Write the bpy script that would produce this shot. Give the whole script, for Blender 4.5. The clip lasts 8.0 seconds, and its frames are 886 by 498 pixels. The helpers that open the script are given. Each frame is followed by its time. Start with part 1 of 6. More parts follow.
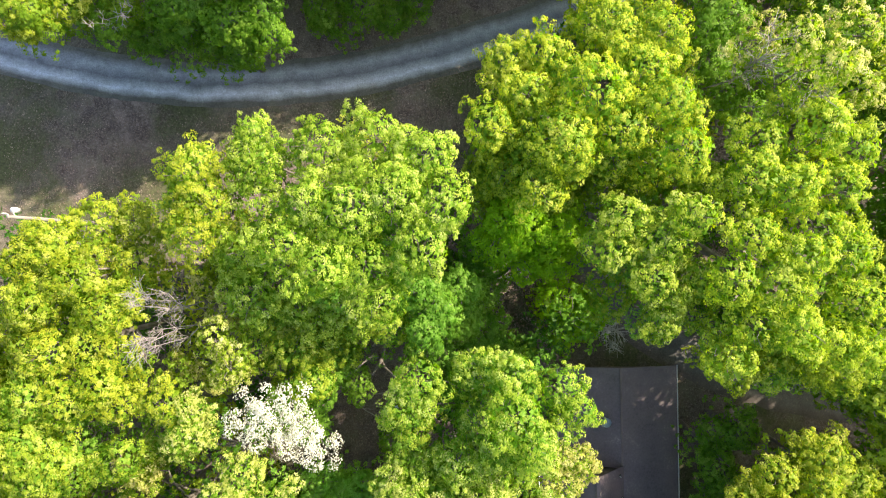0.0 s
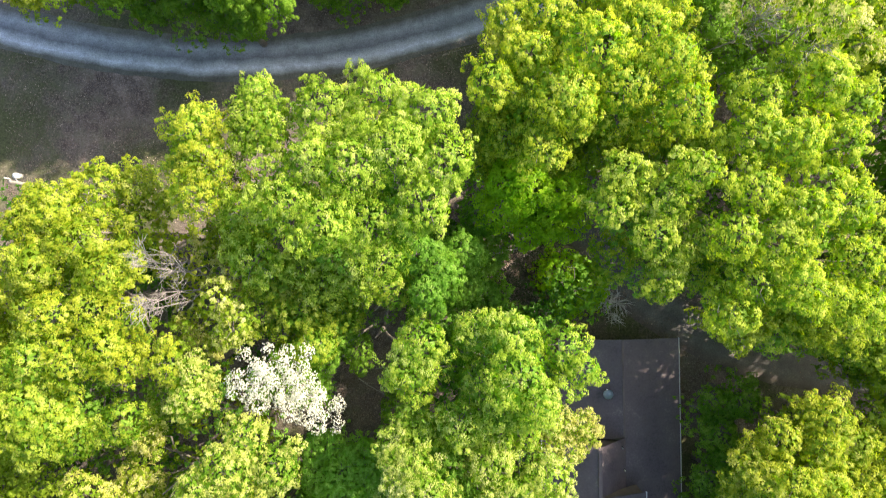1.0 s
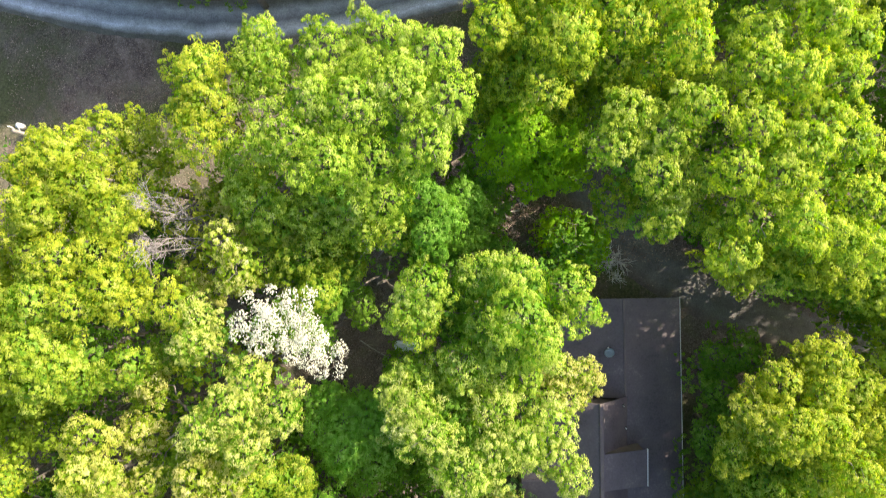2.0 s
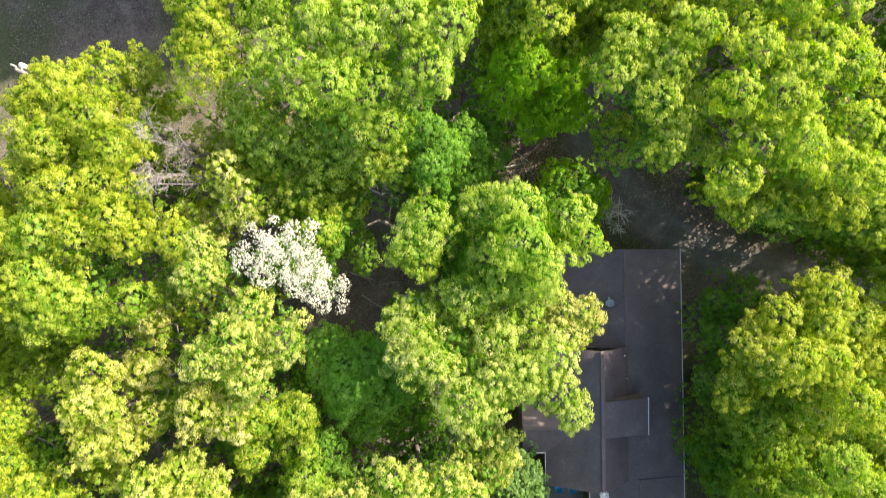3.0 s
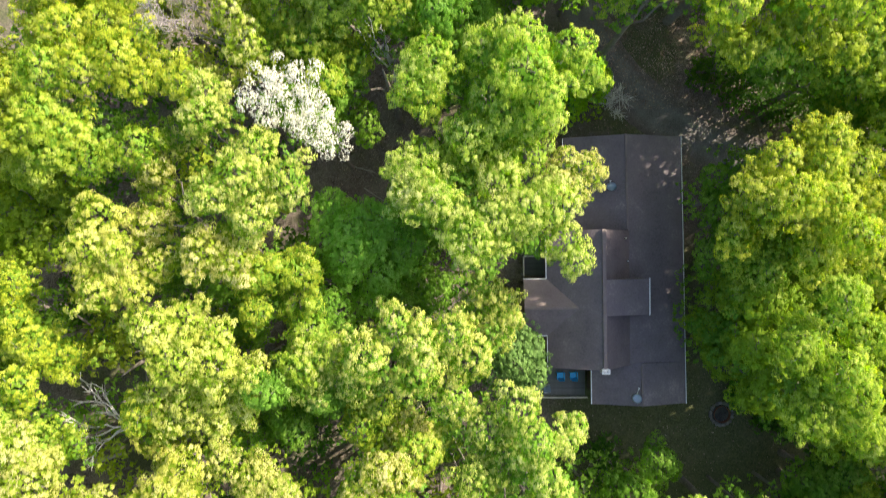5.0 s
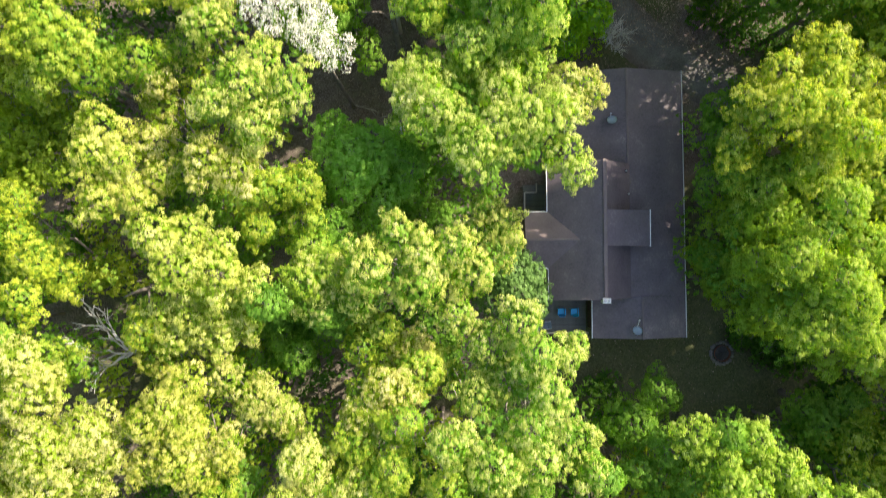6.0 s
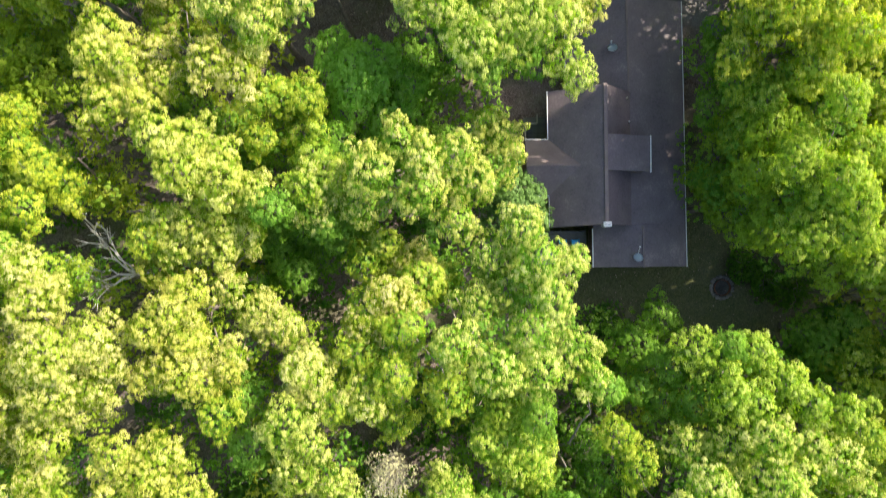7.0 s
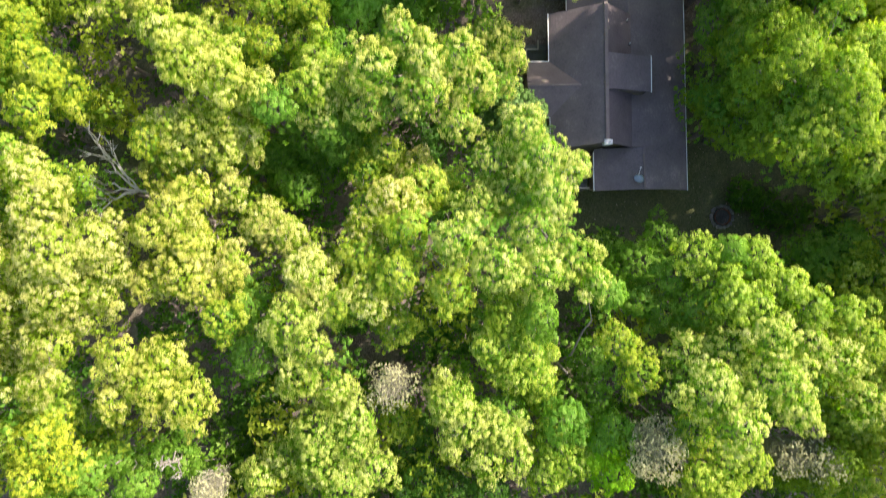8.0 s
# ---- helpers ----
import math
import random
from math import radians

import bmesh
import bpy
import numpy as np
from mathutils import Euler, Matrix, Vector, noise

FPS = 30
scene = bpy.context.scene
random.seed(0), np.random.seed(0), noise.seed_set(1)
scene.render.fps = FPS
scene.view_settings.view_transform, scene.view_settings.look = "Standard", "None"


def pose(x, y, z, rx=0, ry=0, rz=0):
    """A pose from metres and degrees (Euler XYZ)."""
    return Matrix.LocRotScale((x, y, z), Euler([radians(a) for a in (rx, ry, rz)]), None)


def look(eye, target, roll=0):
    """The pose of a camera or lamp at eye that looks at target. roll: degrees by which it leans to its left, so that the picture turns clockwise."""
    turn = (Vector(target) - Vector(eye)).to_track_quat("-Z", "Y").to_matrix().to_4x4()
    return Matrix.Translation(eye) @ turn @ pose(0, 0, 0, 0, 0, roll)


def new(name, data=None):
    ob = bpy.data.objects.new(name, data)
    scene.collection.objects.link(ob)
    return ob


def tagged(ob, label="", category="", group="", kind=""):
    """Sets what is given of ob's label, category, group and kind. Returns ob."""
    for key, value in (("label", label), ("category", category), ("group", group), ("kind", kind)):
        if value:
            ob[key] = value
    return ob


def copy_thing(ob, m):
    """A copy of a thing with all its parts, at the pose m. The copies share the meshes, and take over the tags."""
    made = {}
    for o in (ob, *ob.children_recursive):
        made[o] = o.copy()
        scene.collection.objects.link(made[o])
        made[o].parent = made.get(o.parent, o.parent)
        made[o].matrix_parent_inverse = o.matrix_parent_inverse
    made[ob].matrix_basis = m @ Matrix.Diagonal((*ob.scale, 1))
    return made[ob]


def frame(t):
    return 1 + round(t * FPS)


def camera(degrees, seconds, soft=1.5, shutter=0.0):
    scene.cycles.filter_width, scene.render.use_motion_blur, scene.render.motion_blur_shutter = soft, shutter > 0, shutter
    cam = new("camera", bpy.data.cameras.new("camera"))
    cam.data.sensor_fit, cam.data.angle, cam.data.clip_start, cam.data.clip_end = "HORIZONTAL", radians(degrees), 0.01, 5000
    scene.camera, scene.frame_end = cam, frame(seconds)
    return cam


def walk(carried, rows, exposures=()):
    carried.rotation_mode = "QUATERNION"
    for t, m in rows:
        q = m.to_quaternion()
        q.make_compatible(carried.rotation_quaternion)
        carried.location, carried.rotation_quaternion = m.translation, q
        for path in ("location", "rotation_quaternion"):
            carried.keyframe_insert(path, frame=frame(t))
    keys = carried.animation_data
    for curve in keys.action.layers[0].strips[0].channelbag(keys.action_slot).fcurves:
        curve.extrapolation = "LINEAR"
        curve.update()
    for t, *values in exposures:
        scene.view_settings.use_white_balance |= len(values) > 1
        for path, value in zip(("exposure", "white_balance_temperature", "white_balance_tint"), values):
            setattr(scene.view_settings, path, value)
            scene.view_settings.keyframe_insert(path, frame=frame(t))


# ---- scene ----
cam = camera(72.0, 8.0, soft=1.0, shutter=0.8)
METRES, EYE, TILT, LEAN, TURN = 33.0, 48.7, -90.0, 0.0, 0.0
ROWS = [
    (0.0, 0.0, 0.0, 0.0, 0.0, 0.0, -0.0),
    (0.5, -0.0024, 0.0004, -0.0266, -0.01, 0.01, 0.04),
    (1.0, -0.0042, -0.0002, -0.0618, -0.01, 0.04, 0.06),
    (2.5, -0.0098, -0.0058, -0.2029, -0.04, 0.02, 0.14),
    (3.0, -0.0112, -0.0076, -0.2582, -0.04, 0.0, 0.15),
    (3.5, -0.0125, -0.0094, -0.3171, -0.03, 0.01, 0.17),
    (4.0, -0.0144, -0.011, -0.3799, -0.05, 0.05, 0.18),
    (4.5, -0.016, -0.0129, -0.4454, -0.06, 0.06, 0.2),
    (6.0, -0.0224, -0.0189, -0.6628, -0.13, 0.11, 0.25),
    (6.5, -0.0248, -0.0207, -0.7417, -0.16, 0.12, 0.27),
    (7.0, -0.0271, -0.0231, -0.8243, -0.18, 0.17, 0.29),
    (7.5, -0.0293, -0.0255, -0.9103, -0.2, 0.2, 0.31),
    (8.0, -0.0316, -0.0278, -0.999, -0.19, 0.21, 0.34),
]
walk(cam, [(t, pose(0, 0, EYE, TILT, LEAN, TURN) @ pose(METRES * x, METRES * y, METRES * z, 90 + pitch, roll, yaw)) for t, x, y, z, yaw, pitch, roll in ROWS], exposures=[(0.0, 1.15, 6420, 11), (8.0, 1.26, 6210, 14)])

# ---- light: a low warm sun and a clear sky ----
SUN_AZ, SUN_EL = 58.0, 38.0  # degrees clockwise from +y, degrees above the horizon
world = bpy.data.worlds.new("world")
scene.world = world
world.use_nodes = True
wn = world.node_tree
sky = wn.nodes.new("ShaderNodeTexSky")
sky.sky_type = "NISHITA"
sky.sun_disc = False
sky.sun_elevation, sky.sun_rotation = radians(SUN_EL), radians(SUN_AZ)
sky.dust_density, sky.ozone_density = 2.5, 0.7
wn.nodes["Background"].inputs["Strength"].default_value = 0.165
wn.links.new(sky.outputs["Color"], wn.nodes["Background"].inputs["Color"])
sun_data = bpy.data.lights.new("sun", "SUN")
sun_data.energy, sun_data.angle, sun_data.color = 4.9, radians(0.6), (1.0, 0.87, 0.68)
sun = new("sun", sun_data)
sa, se = radians(SUN_AZ), radians(SUN_EL)
toward = Vector((math.sin(sa) * math.cos(se), math.cos(sa) * math.cos(se), math.sin(se)))
sun.matrix_world = look(toward * 120, (0, 0, 0))


# ---- materials ----
def material(name):
    m = bpy.data.materials.new(name)
    m.use_nodes = True
    return m, m.node_tree.nodes, m.node_tree.links, m.node_tree.nodes["Principled BSDF"]


def ramp(nodes, stops):
    r = nodes.new("ShaderNodeValToRGB")
    e = r.color_ramp.elements
    while len(e) < len(stops):
        e.new(0.5)
    for el, (p, c) in zip(e, stops):
        el.position, el.color = p, (*c, 1)
    return r


def noise_node(nodes, links, scale, detail=4.0, rough=0.6, coord="Object"):
    tc = nodes.new("ShaderNodeTexCoord")
    n = nodes.new("ShaderNodeTexNoise")
    n.inputs["Scale"].default_value, n.inputs["Detail"].default_value, n.inputs["Roughness"].default_value = scale, detail, rough
    links.new(tc.outputs[coord], n.inputs["Vector"])
    return n


def mix(nodes, links, kind, fac, a, b):
    n = nodes.new("ShaderNodeMixRGB")
    n.blend_type = kind
    for slot, v in ((0, fac), (1, a), (2, b)):
        if isinstance(v, (int, float)):
            n.inputs[slot].default_value = v
        elif isinstance(v, tuple):
            n.inputs[slot].default_value = (*v, 1)
        else:
            links.new(v, n.inputs[slot])
    return n.outputs[0]


def bump(nodes, links, bsdf, height, strength, distance):
    b = nodes.new("ShaderNodeBump")
    b.inputs["Strength"].default_value, b.inputs["Distance"].default_value = strength, distance
    links.new(height, b.inputs["Height"])
    links.new(b.outputs["Normal"], bsdf.inputs["Normal"])


def leaf_material(name, dark, mid, light, through_light=0.56, gloss=0.12):
    """Foliage: per-leaf and per-clump colour, light passing through the blade, a waxy top."""
    m, n, l, b = material(name)
    geo = n.new("ShaderNodeNewGeometry")
    info = n.new("ShaderNodeObjectInfo")
    clump = noise_node(n, l, 0.55, 2.0)
    add = n.new("ShaderNodeMath")
    add.operation = "MULTIPLY_ADD"
    add.inputs[1].default_value, add.inputs[2].default_value = 0.13, -0.065
    l.new(geo.outputs["Random Per Island"], add.inputs[0])
    s = n.new("ShaderNodeMath")
    s.operation = "ADD"
    l.new(add.outputs[0], s.inputs[0])
    tuft = noise_node(n, l, 2.1, 1.0)
    l.new(mix(n, l, "MIX", 0.5, clump.outputs["Fac"], tuft.outputs["Fac"]), s.inputs[1])
    r = ramp(n, [(0.3, dark), (0.5, mid), (0.68, light)])
    l.new(s.outputs[0], r.inputs[0])
    hsv = n.new("ShaderNodeHueSaturation")
    hm = n.new("ShaderNodeMath")
    hm.operation = "MULTIPLY_ADD"
    hm.inputs[1].default_value, hm.inputs[2].default_value = 0.016, 0.492
    l.new(info.outputs["Random"], hm.inputs[0])
    l.new(hm.outputs[0], hsv.inputs["Hue"])
    l.new(r.outputs[0], hsv.inputs["Color"])
    l.new(hsv.outputs[0], b.inputs["Base Color"])
    b.inputs["Roughness"].default_value = 0.44
    b.inputs["Specular IOR Level"].default_value = gloss
    tr = n.new("ShaderNodeBsdfTranslucent")
    glow = n.new("ShaderNodeHueSaturation")  # light through the blade comes out greener and purer
    glow.inputs["Saturation"].default_value, glow.inputs["Value"].default_value = 1.1, 1.4
    l.new(hsv.outputs[0], glow.inputs["Color"])
    l.new(glow.outputs[0], tr.inputs["Color"])
    mx = n.new("ShaderNodeMixShader")
    mx.inputs[0].default_value = through_light
    l.new(b.outputs[0], mx.inputs[1])
    l.new(tr.outputs[0], mx.inputs[2])
    l.new(mx.outputs[0], n["Material Output"].inputs["Surface"])
    return m


LEAF = {
    "oak": leaf_material("leaf_oak", (0.228, 0.334, 0.0191), (0.385, 0.465, 0.0467), (0.545, 0.587, 0.144)),
    "yellow": leaf_material("leaf_spring_yellow", (0.292, 0.355, 0.0191), (0.445, 0.495, 0.0467), (0.573, 0.597, 0.152)),
    "gold": leaf_material("leaf_spring_gold", (0.323, 0.392, 0.0191), (0.495, 0.555, 0.0493), (0.62, 0.634, 0.144)),
    "straw": leaf_material("leaf_straw_yellow", (0.38, 0.405, 0.053), (0.545, 0.555, 0.125), (0.645, 0.635, 0.254)),
    "pale": leaf_material("leaf_pale", (0.371, 0.387, 0.0742), (0.56, 0.55, 0.17), (0.667, 0.639, 0.329)),
    "mint": leaf_material("leaf_mint", (0.31, 0.376, 0.055), (0.52, 0.555, 0.135), (0.645, 0.64, 0.28)),
    "lime": leaf_material("leaf_lime", (0.268, 0.376, 0.0276), (0.445, 0.535, 0.0723), (0.585, 0.63, 0.208)),
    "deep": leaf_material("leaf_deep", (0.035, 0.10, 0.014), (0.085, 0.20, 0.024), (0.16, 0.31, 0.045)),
    # vivid, summer and lush double as shaded colours in paler crowns
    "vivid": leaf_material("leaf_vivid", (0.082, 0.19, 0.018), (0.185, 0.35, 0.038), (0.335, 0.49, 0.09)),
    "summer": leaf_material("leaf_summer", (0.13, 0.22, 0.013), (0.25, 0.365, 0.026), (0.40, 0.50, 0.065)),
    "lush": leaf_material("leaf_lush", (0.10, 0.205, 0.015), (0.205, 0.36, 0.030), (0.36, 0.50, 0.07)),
    # maple and elm: sunlight their crowns lack is put into the leaf colour
    "maple": leaf_material("leaf_maple", (0.15, 0.34, 0.012), (0.28, 0.50, 0.018), (0.42, 0.62, 0.04), 0.6),
    "elm": leaf_material("leaf_elm", (0.15, 0.34, 0.04), (0.29, 0.52, 0.08), (0.47, 0.66, 0.17), 0.6),
    "cedar": leaf_material("leaf_cedar", (0.07, 0.14, 0.03), (0.14, 0.25, 0.06), (0.22, 0.35, 0.09), 0.25),
    "blossom": leaf_material("petal_cream_white", (0.60, 0.59, 0.46), (0.72, 0.71, 0.58), (0.80, 0.79, 0.67), 0.3, 0.1),
    "tan": leaf_material("leaf_withered_tan", (0.24, 0.235, 0.12), (0.46, 0.45, 0.25), (0.63, 0.61, 0.38), 0.3, 0.1),
    "litter": leaf_material("leaf_fallen_brown", (0.08, 0.055, 0.045), (0.25, 0.18, 0.14), (0.56, 0.44, 0.36), 0.1, 0.1),
}


def rough_material(name, stops, scale, fine, strength=0.5, distance=0.02, roughness=0.9, metal=0.0, vary=0.0):
    m, n, l, b = material(name)
    big = noise_node(n, l, scale, 5.0)
    small = noise_node(n, l, fine, 6.0)
    f = mix(n, l, "MIX", 0.45, big.outputs["Fac"], small.outputs["Fac"])
    r = ramp(n, stops)
    l.new(f, r.inputs[0])
    out = r.outputs[0]
    if vary:
        info = n.new("ShaderNodeObjectInfo")
        hsv = n.new("ShaderNodeHueSaturation")
        v = n.new("ShaderNodeMath")
        v.operation = "MULTIPLY_ADD"
        v.inputs[1].default_value, v.inputs[2].default_value = vary, 1 - vary / 2
        l.new(info.outputs["Random"], v.inputs[0])
        l.new(v.outputs[0], hsv.inputs["Value"])
        l.new(out, hsv.inputs["Color"])
        out = hsv.outputs[0]
    l.new(out, b.inputs["Base Color"])
    b.inputs["Roughness"].default_value, b.inputs["Metallic"].default_value = roughness, metal
    bump(n, l, b, small.outputs["Fac"], strength, distance)
    return m


BARK = rough_material("bark_grey", [(0.3, (0.10, 0.085, 0.07)), (0.55, (0.22, 0.19, 0.16)), (0.75, (0.34, 0.31, 0.27))], 2.0, 14.0, 0.8, 0.03)
DEADWOOD = rough_material("dead_wood_silver", [(0.3, (0.22, 0.19, 0.16)), (0.55, (0.42, 0.38, 0.33)), (0.75, (0.58, 0.54, 0.48))], 2.0, 18.0, 0.6, 0.02)
# lighter copy of DEADWOOD, sunlight put into the colour of shaded limbs
DEADWOOD_LIT = rough_material("dead_wood_lit", [(0.3, (0.46, 0.43, 0.39)), (0.55, (0.62, 0.59, 0.54)), (0.75, (0.74, 0.71, 0.66))], 2.0, 18.0, 0.5, 0.02)
TWIGBROWN = rough_material("dry_twig_brown", [(0.3, (0.25, 0.235, 0.165)), (0.6, (0.47, 0.445, 0.33))], 2.0, 20.0, 0.5, 0.01)
TWIGPINK = rough_material("dry_twig_pinkish", [(0.3, (0.22, 0.19, 0.18)), (0.6, (0.40, 0.36, 0.335))], 2.0, 20.0, 0.5, 0.01)
ROOF = rough_material("roof_lapped_brown", [(0.30, (0.078, 0.062, 0.068)), (0.46, (0.134, 0.108, 0.115)), (0.56, (0.158, 0.127, 0.133)), (0.70, (0.27, 0.22, 0.215))], 0.6, 7.0, 0.2, 0.006, 0.6)
# worn ridge caps, and the gable slope painted as the lit side
ROOF_WORN_LIT = rough_material("roof_cap_worn_slope_lit", [(0.3, (0.115, 0.088, 0.083)), (0.7, (0.21, 0.165, 0.155))], 0.8, 9.0, 0.2, 0.006, 0.6)
WHITE = rough_material("white_painted_metal", [(0.3, (0.60, 0.59, 0.56)), (0.6, (0.78, 0.77, 0.74))], 3.0, 30.0, 0.1, 0.002, 0.45)
SIDING = rough_material("wall_boards_brown", [(0.3, (0.14, 0.11, 0.085)), (0.7, (0.26, 0.21, 0.165))], 1.0, 20.0, 0.3, 0.01, 0.8)
DECKWOOD = rough_material("deck_wood_weathered", [(0.3, (0.10, 0.10, 0.095)), (0.7, (0.21, 0.205, 0.195))], 2.0, 25.0, 0.4, 0.006, 0.85, 0, 0.3)
RAILWOOD = rough_material("rail_wood_pale", [(0.3, (0.34, 0.30, 0.24)), (0.7, (0.52, 0.47, 0.40))], 3.0, 25.0, 0.3, 0.004, 0.8)
BLUE = rough_material("blue_moulded_plastic", [(0.3, (0.0, 0.33, 0.68)), (0.7, (0.01, 0.44, 0.84))], 3.0, 20.0, 0.05, 0.002, 0.4)
GREYBLUE = rough_material("grey_blue_cloth", [(0.3, (0.12, 0.16, 0.21)), (0.7, (0.20, 0.25, 0.32))], 3.0, 40.0, 0.2, 0.004, 0.9)
DISH = rough_material("satellite_dish_grey", [(0.3, (0.42, 0.52, 0.60)), (0.7, (0.56, 0.66, 0.74))], 3.0, 20.0, 0.05, 0.002, 0.4)
STEEL = rough_material("galvanised_steel", [(0.3, (0.40, 0.40, 0.40)), (0.7, (0.6, 0.6, 0.6))], 4.0, 30.0, 0.1, 0.002, 0.45, 0.7)
TANKPAINT = rough_material("tank_white_paint", [(0.3, (0.66, 0.71, 0.79)), (0.7, (0.80, 0.84, 0.90))], 2.0, 20.0, 0.05, 0.002, 0.4)
RUST = rough_material("rust_brown", [(0.3, (0.12, 0.05, 0.03)), (0.7, (0.26, 0.12, 0.07))], 3.0, 30.0, 0.4, 0.004, 0.85)
HEARTHSTONE = rough_material("dark_field_stone", [(0.3, (0.10, 0.095, 0.09)), (0.7, (0.26, 0.245, 0.23))], 3.0, 18.0, 0.6, 0.02, 0.9, 0, 0.5)
STONE = rough_material("field_stone", [(0.3, (0.24, 0.22, 0.20)), (0.7, (0.48, 0.45, 0.41))], 3.0, 18.0, 0.6, 0.02, 0.9, 0, 0.4)
ASH = rough_material("ash_black", [(0.3, (0.025, 0.024, 0.023)), (0.7, (0.11, 0.105, 0.10))], 3.0, 25.0, 0.8, 0.02, 0.95)
POLEWOOD = rough_material("pole_wood_grey", [(0.3, (0.20, 0.18, 0.155)), (0.7, (0.36, 0.33, 0.29))], 2.0, 20.0, 0.4, 0.01, 0.85)
CABLE = rough_material("cable_aluminium", [(0.3, (0.11, 0.11, 0.105)), (0.7, (0.19, 0.19, 0.18))], 3.0, 20.0, 0.1, 0.002, 0.6)


def ground_material():
    """Leaf litter and bare soil with mossy grass, in patches of their own shape."""
    m, n, l, b = material("forest_floor")
    big = noise_node(n, l, 0.10, 5.0, 0.65)
    mid = noise_node(n, l, 0.7, 6.0, 0.7)
    fine = noise_node(n, l, 5.5, 7.0, 0.85)
    soil = ramp(n, [(0.32, (0.04, 0.03, 0.025)), (0.46, (0.14, 0.107, 0.092)), (0.56, (0.27, 0.21, 0.185)), (0.70, (0.52, 0.43, 0.385))])
    l.new(fine.outputs["Fac"], soil.inputs[0])
    litter = ramp(n, [(0.36, (0.05, 0.04, 0.034)), (0.5, (0.17, 0.135, 0.117)), (0.64, (0.36, 0.29, 0.26))])
    l.new(mid.outputs["Fac"], litter.inputs[0])
    base = mix(n, l, "MIX", 0.5, soil.outputs[0], litter.outputs[0])
    speck = noise_node(n, l, 11.0, 3.0, 0.7)
    flake = ramp(n, [(0.55, (0, 0, 0)), (0.63, (0.38, 0.38, 0.38))])
    l.new(speck.outputs["Fac"], flake.inputs[0])
    base = mix(n, l, "MIX", flake.outputs[0], base, (0.46, 0.38, 0.34))
    dusty = noise_node(n, l, 0.22, 6.0, 0.7)
    pale = ramp(n, [(0.48, (0, 0, 0)), (0.62, (0.42, 0.42, 0.42))])
    l.new(dusty.outputs["Fac"], pale.inputs[0])
    base = mix(n, l, "MIX", pale.outputs[0], base, mix(n, l, "MULTIPLY", 0.6, (0.44, 0.38, 0.36), soil.outputs[0]))
    grass = ramp(n, [(0.35, (0.03, 0.042, 0.014)), (0.7, (0.12, 0.15, 0.045))])
    l.new(fine.outputs["Fac"], grass.inputs[0])
    where = mix(n, l, "MIX", 0.3, big.outputs["Fac"], mid.outputs["Fac"])
    mask = ramp(n, [(0.47, (0, 0, 0)), (0.60, (0.8, 0.8, 0.8))])
    tc = n.new("ShaderNodeTexCoord")
    for centre, reach, moss in (((20.0, -31.0, 0.5), 22.0, 0.2), ((-32.0, 6.5, 1.5), 12.0, 0.07), ((-23.0, 3.5, 1.5), 7.0, 0.06), ((-19.0, 9.6, 1.5), 6.0, 0.05), ((-8.0, 10.6, 1.5), 7.0, 0.06), ((1.0, 12.4, 1.5), 5.0, 0.05)):  # mossy spots; the first, in the yard, also paints in tree shade
        away = n.new("ShaderNodeVectorMath")
        away.operation = "DISTANCE"
        l.new(tc.outputs["Object"], away.inputs[0])
        away.inputs[1].default_value = centre
        part_way = n.new("ShaderNodeMath")
        part_way.operation = "DIVIDE"
        part_way.inputs[1].default_value = reach
        l.new(away.outputs["Value"], part_way.inputs[0])
        near = ramp(n, [(0.3, (moss, moss, moss)), (0.8, (0, 0, 0))])
        l.new(part_way.outputs[0], near.inputs[0])
        where = mix(n, l, "ADD", 1.0, where, near.outputs[0])
    l.new(where, mask.inputs[0])
    l.new(mix(n, l, "MIX", mask.outputs[0], base, grass.outputs[0]), b.inputs["Base Color"])
    b.inputs["Roughness"].default_value = 0.95
    b.inputs["Specular IOR Level"].default_value = 0.15
    bump(n, l, b, fine.outputs["Fac"], 0.9, 0.06)
    return m


def road_material(name, verge, crown, rut, ruts, dull=1.0):
    """Gravel laid along the strip: worn pale ruts, darker crown and verges. u runs across."""
    m, n, l, b = material(name)
    uv = n.new("ShaderNodeUVMap")
    sep = n.new("ShaderNodeSeparateXYZ")
    l.new(uv.outputs[0], sep.inputs[0])
    wob = noise_node(n, l, 0.5, 4.0)
    w = n.new("ShaderNodeMath")
    w.operation = "MULTIPLY_ADD"
    w.inputs[1].default_value, w.inputs[2].default_value = 0.18, -0.09
    l.new(wob.outputs["Fac"], w.inputs[0])
    s = n.new("ShaderNodeMath")
    s.operation = "ADD"
    l.new(sep.outputs[0], s.inputs[0])
    l.new(w.outputs[0], s.inputs[1])
    a, c = ruts
    r = ramp(n, [(0.0, verge), (0.12, verge), (a, tuple(v * dull for v in rut)), (0.5, crown), (c, rut), (0.88, verge), (1.0, verge)])
    l.new(s.outputs[0], r.inputs[0])
    fine = noise_node(n, l, 9.0, 6.0, 0.8)
    mid = noise_node(n, l, 1.1, 5.0, 0.7)
    f = ramp(n, [(0.3, (0.55, 0.55, 0.55)), (0.7, (1.35, 1.35, 1.35))])
    l.new(fine.outputs["Fac"], f.inputs[0])
    g = ramp(n, [(0.3, (0.72, 0.72, 0.72)), (0.7, (1.2, 1.2, 1.2))])
    l.new(mid.outputs["Fac"], g.inputs[0])
    out = mix(n, l, "MULTIPLY", 1.0, r.outputs[0], f.outputs[0])
    l.new(mix(n, l, "MULTIPLY", 1.0, out, g.outputs[0]), b.inputs["Base Color"])
    b.inputs["Roughness"].default_value = 0.92
    bump(n, l, b, fine.outputs["Fac"], 0.8, 0.03)
    return m


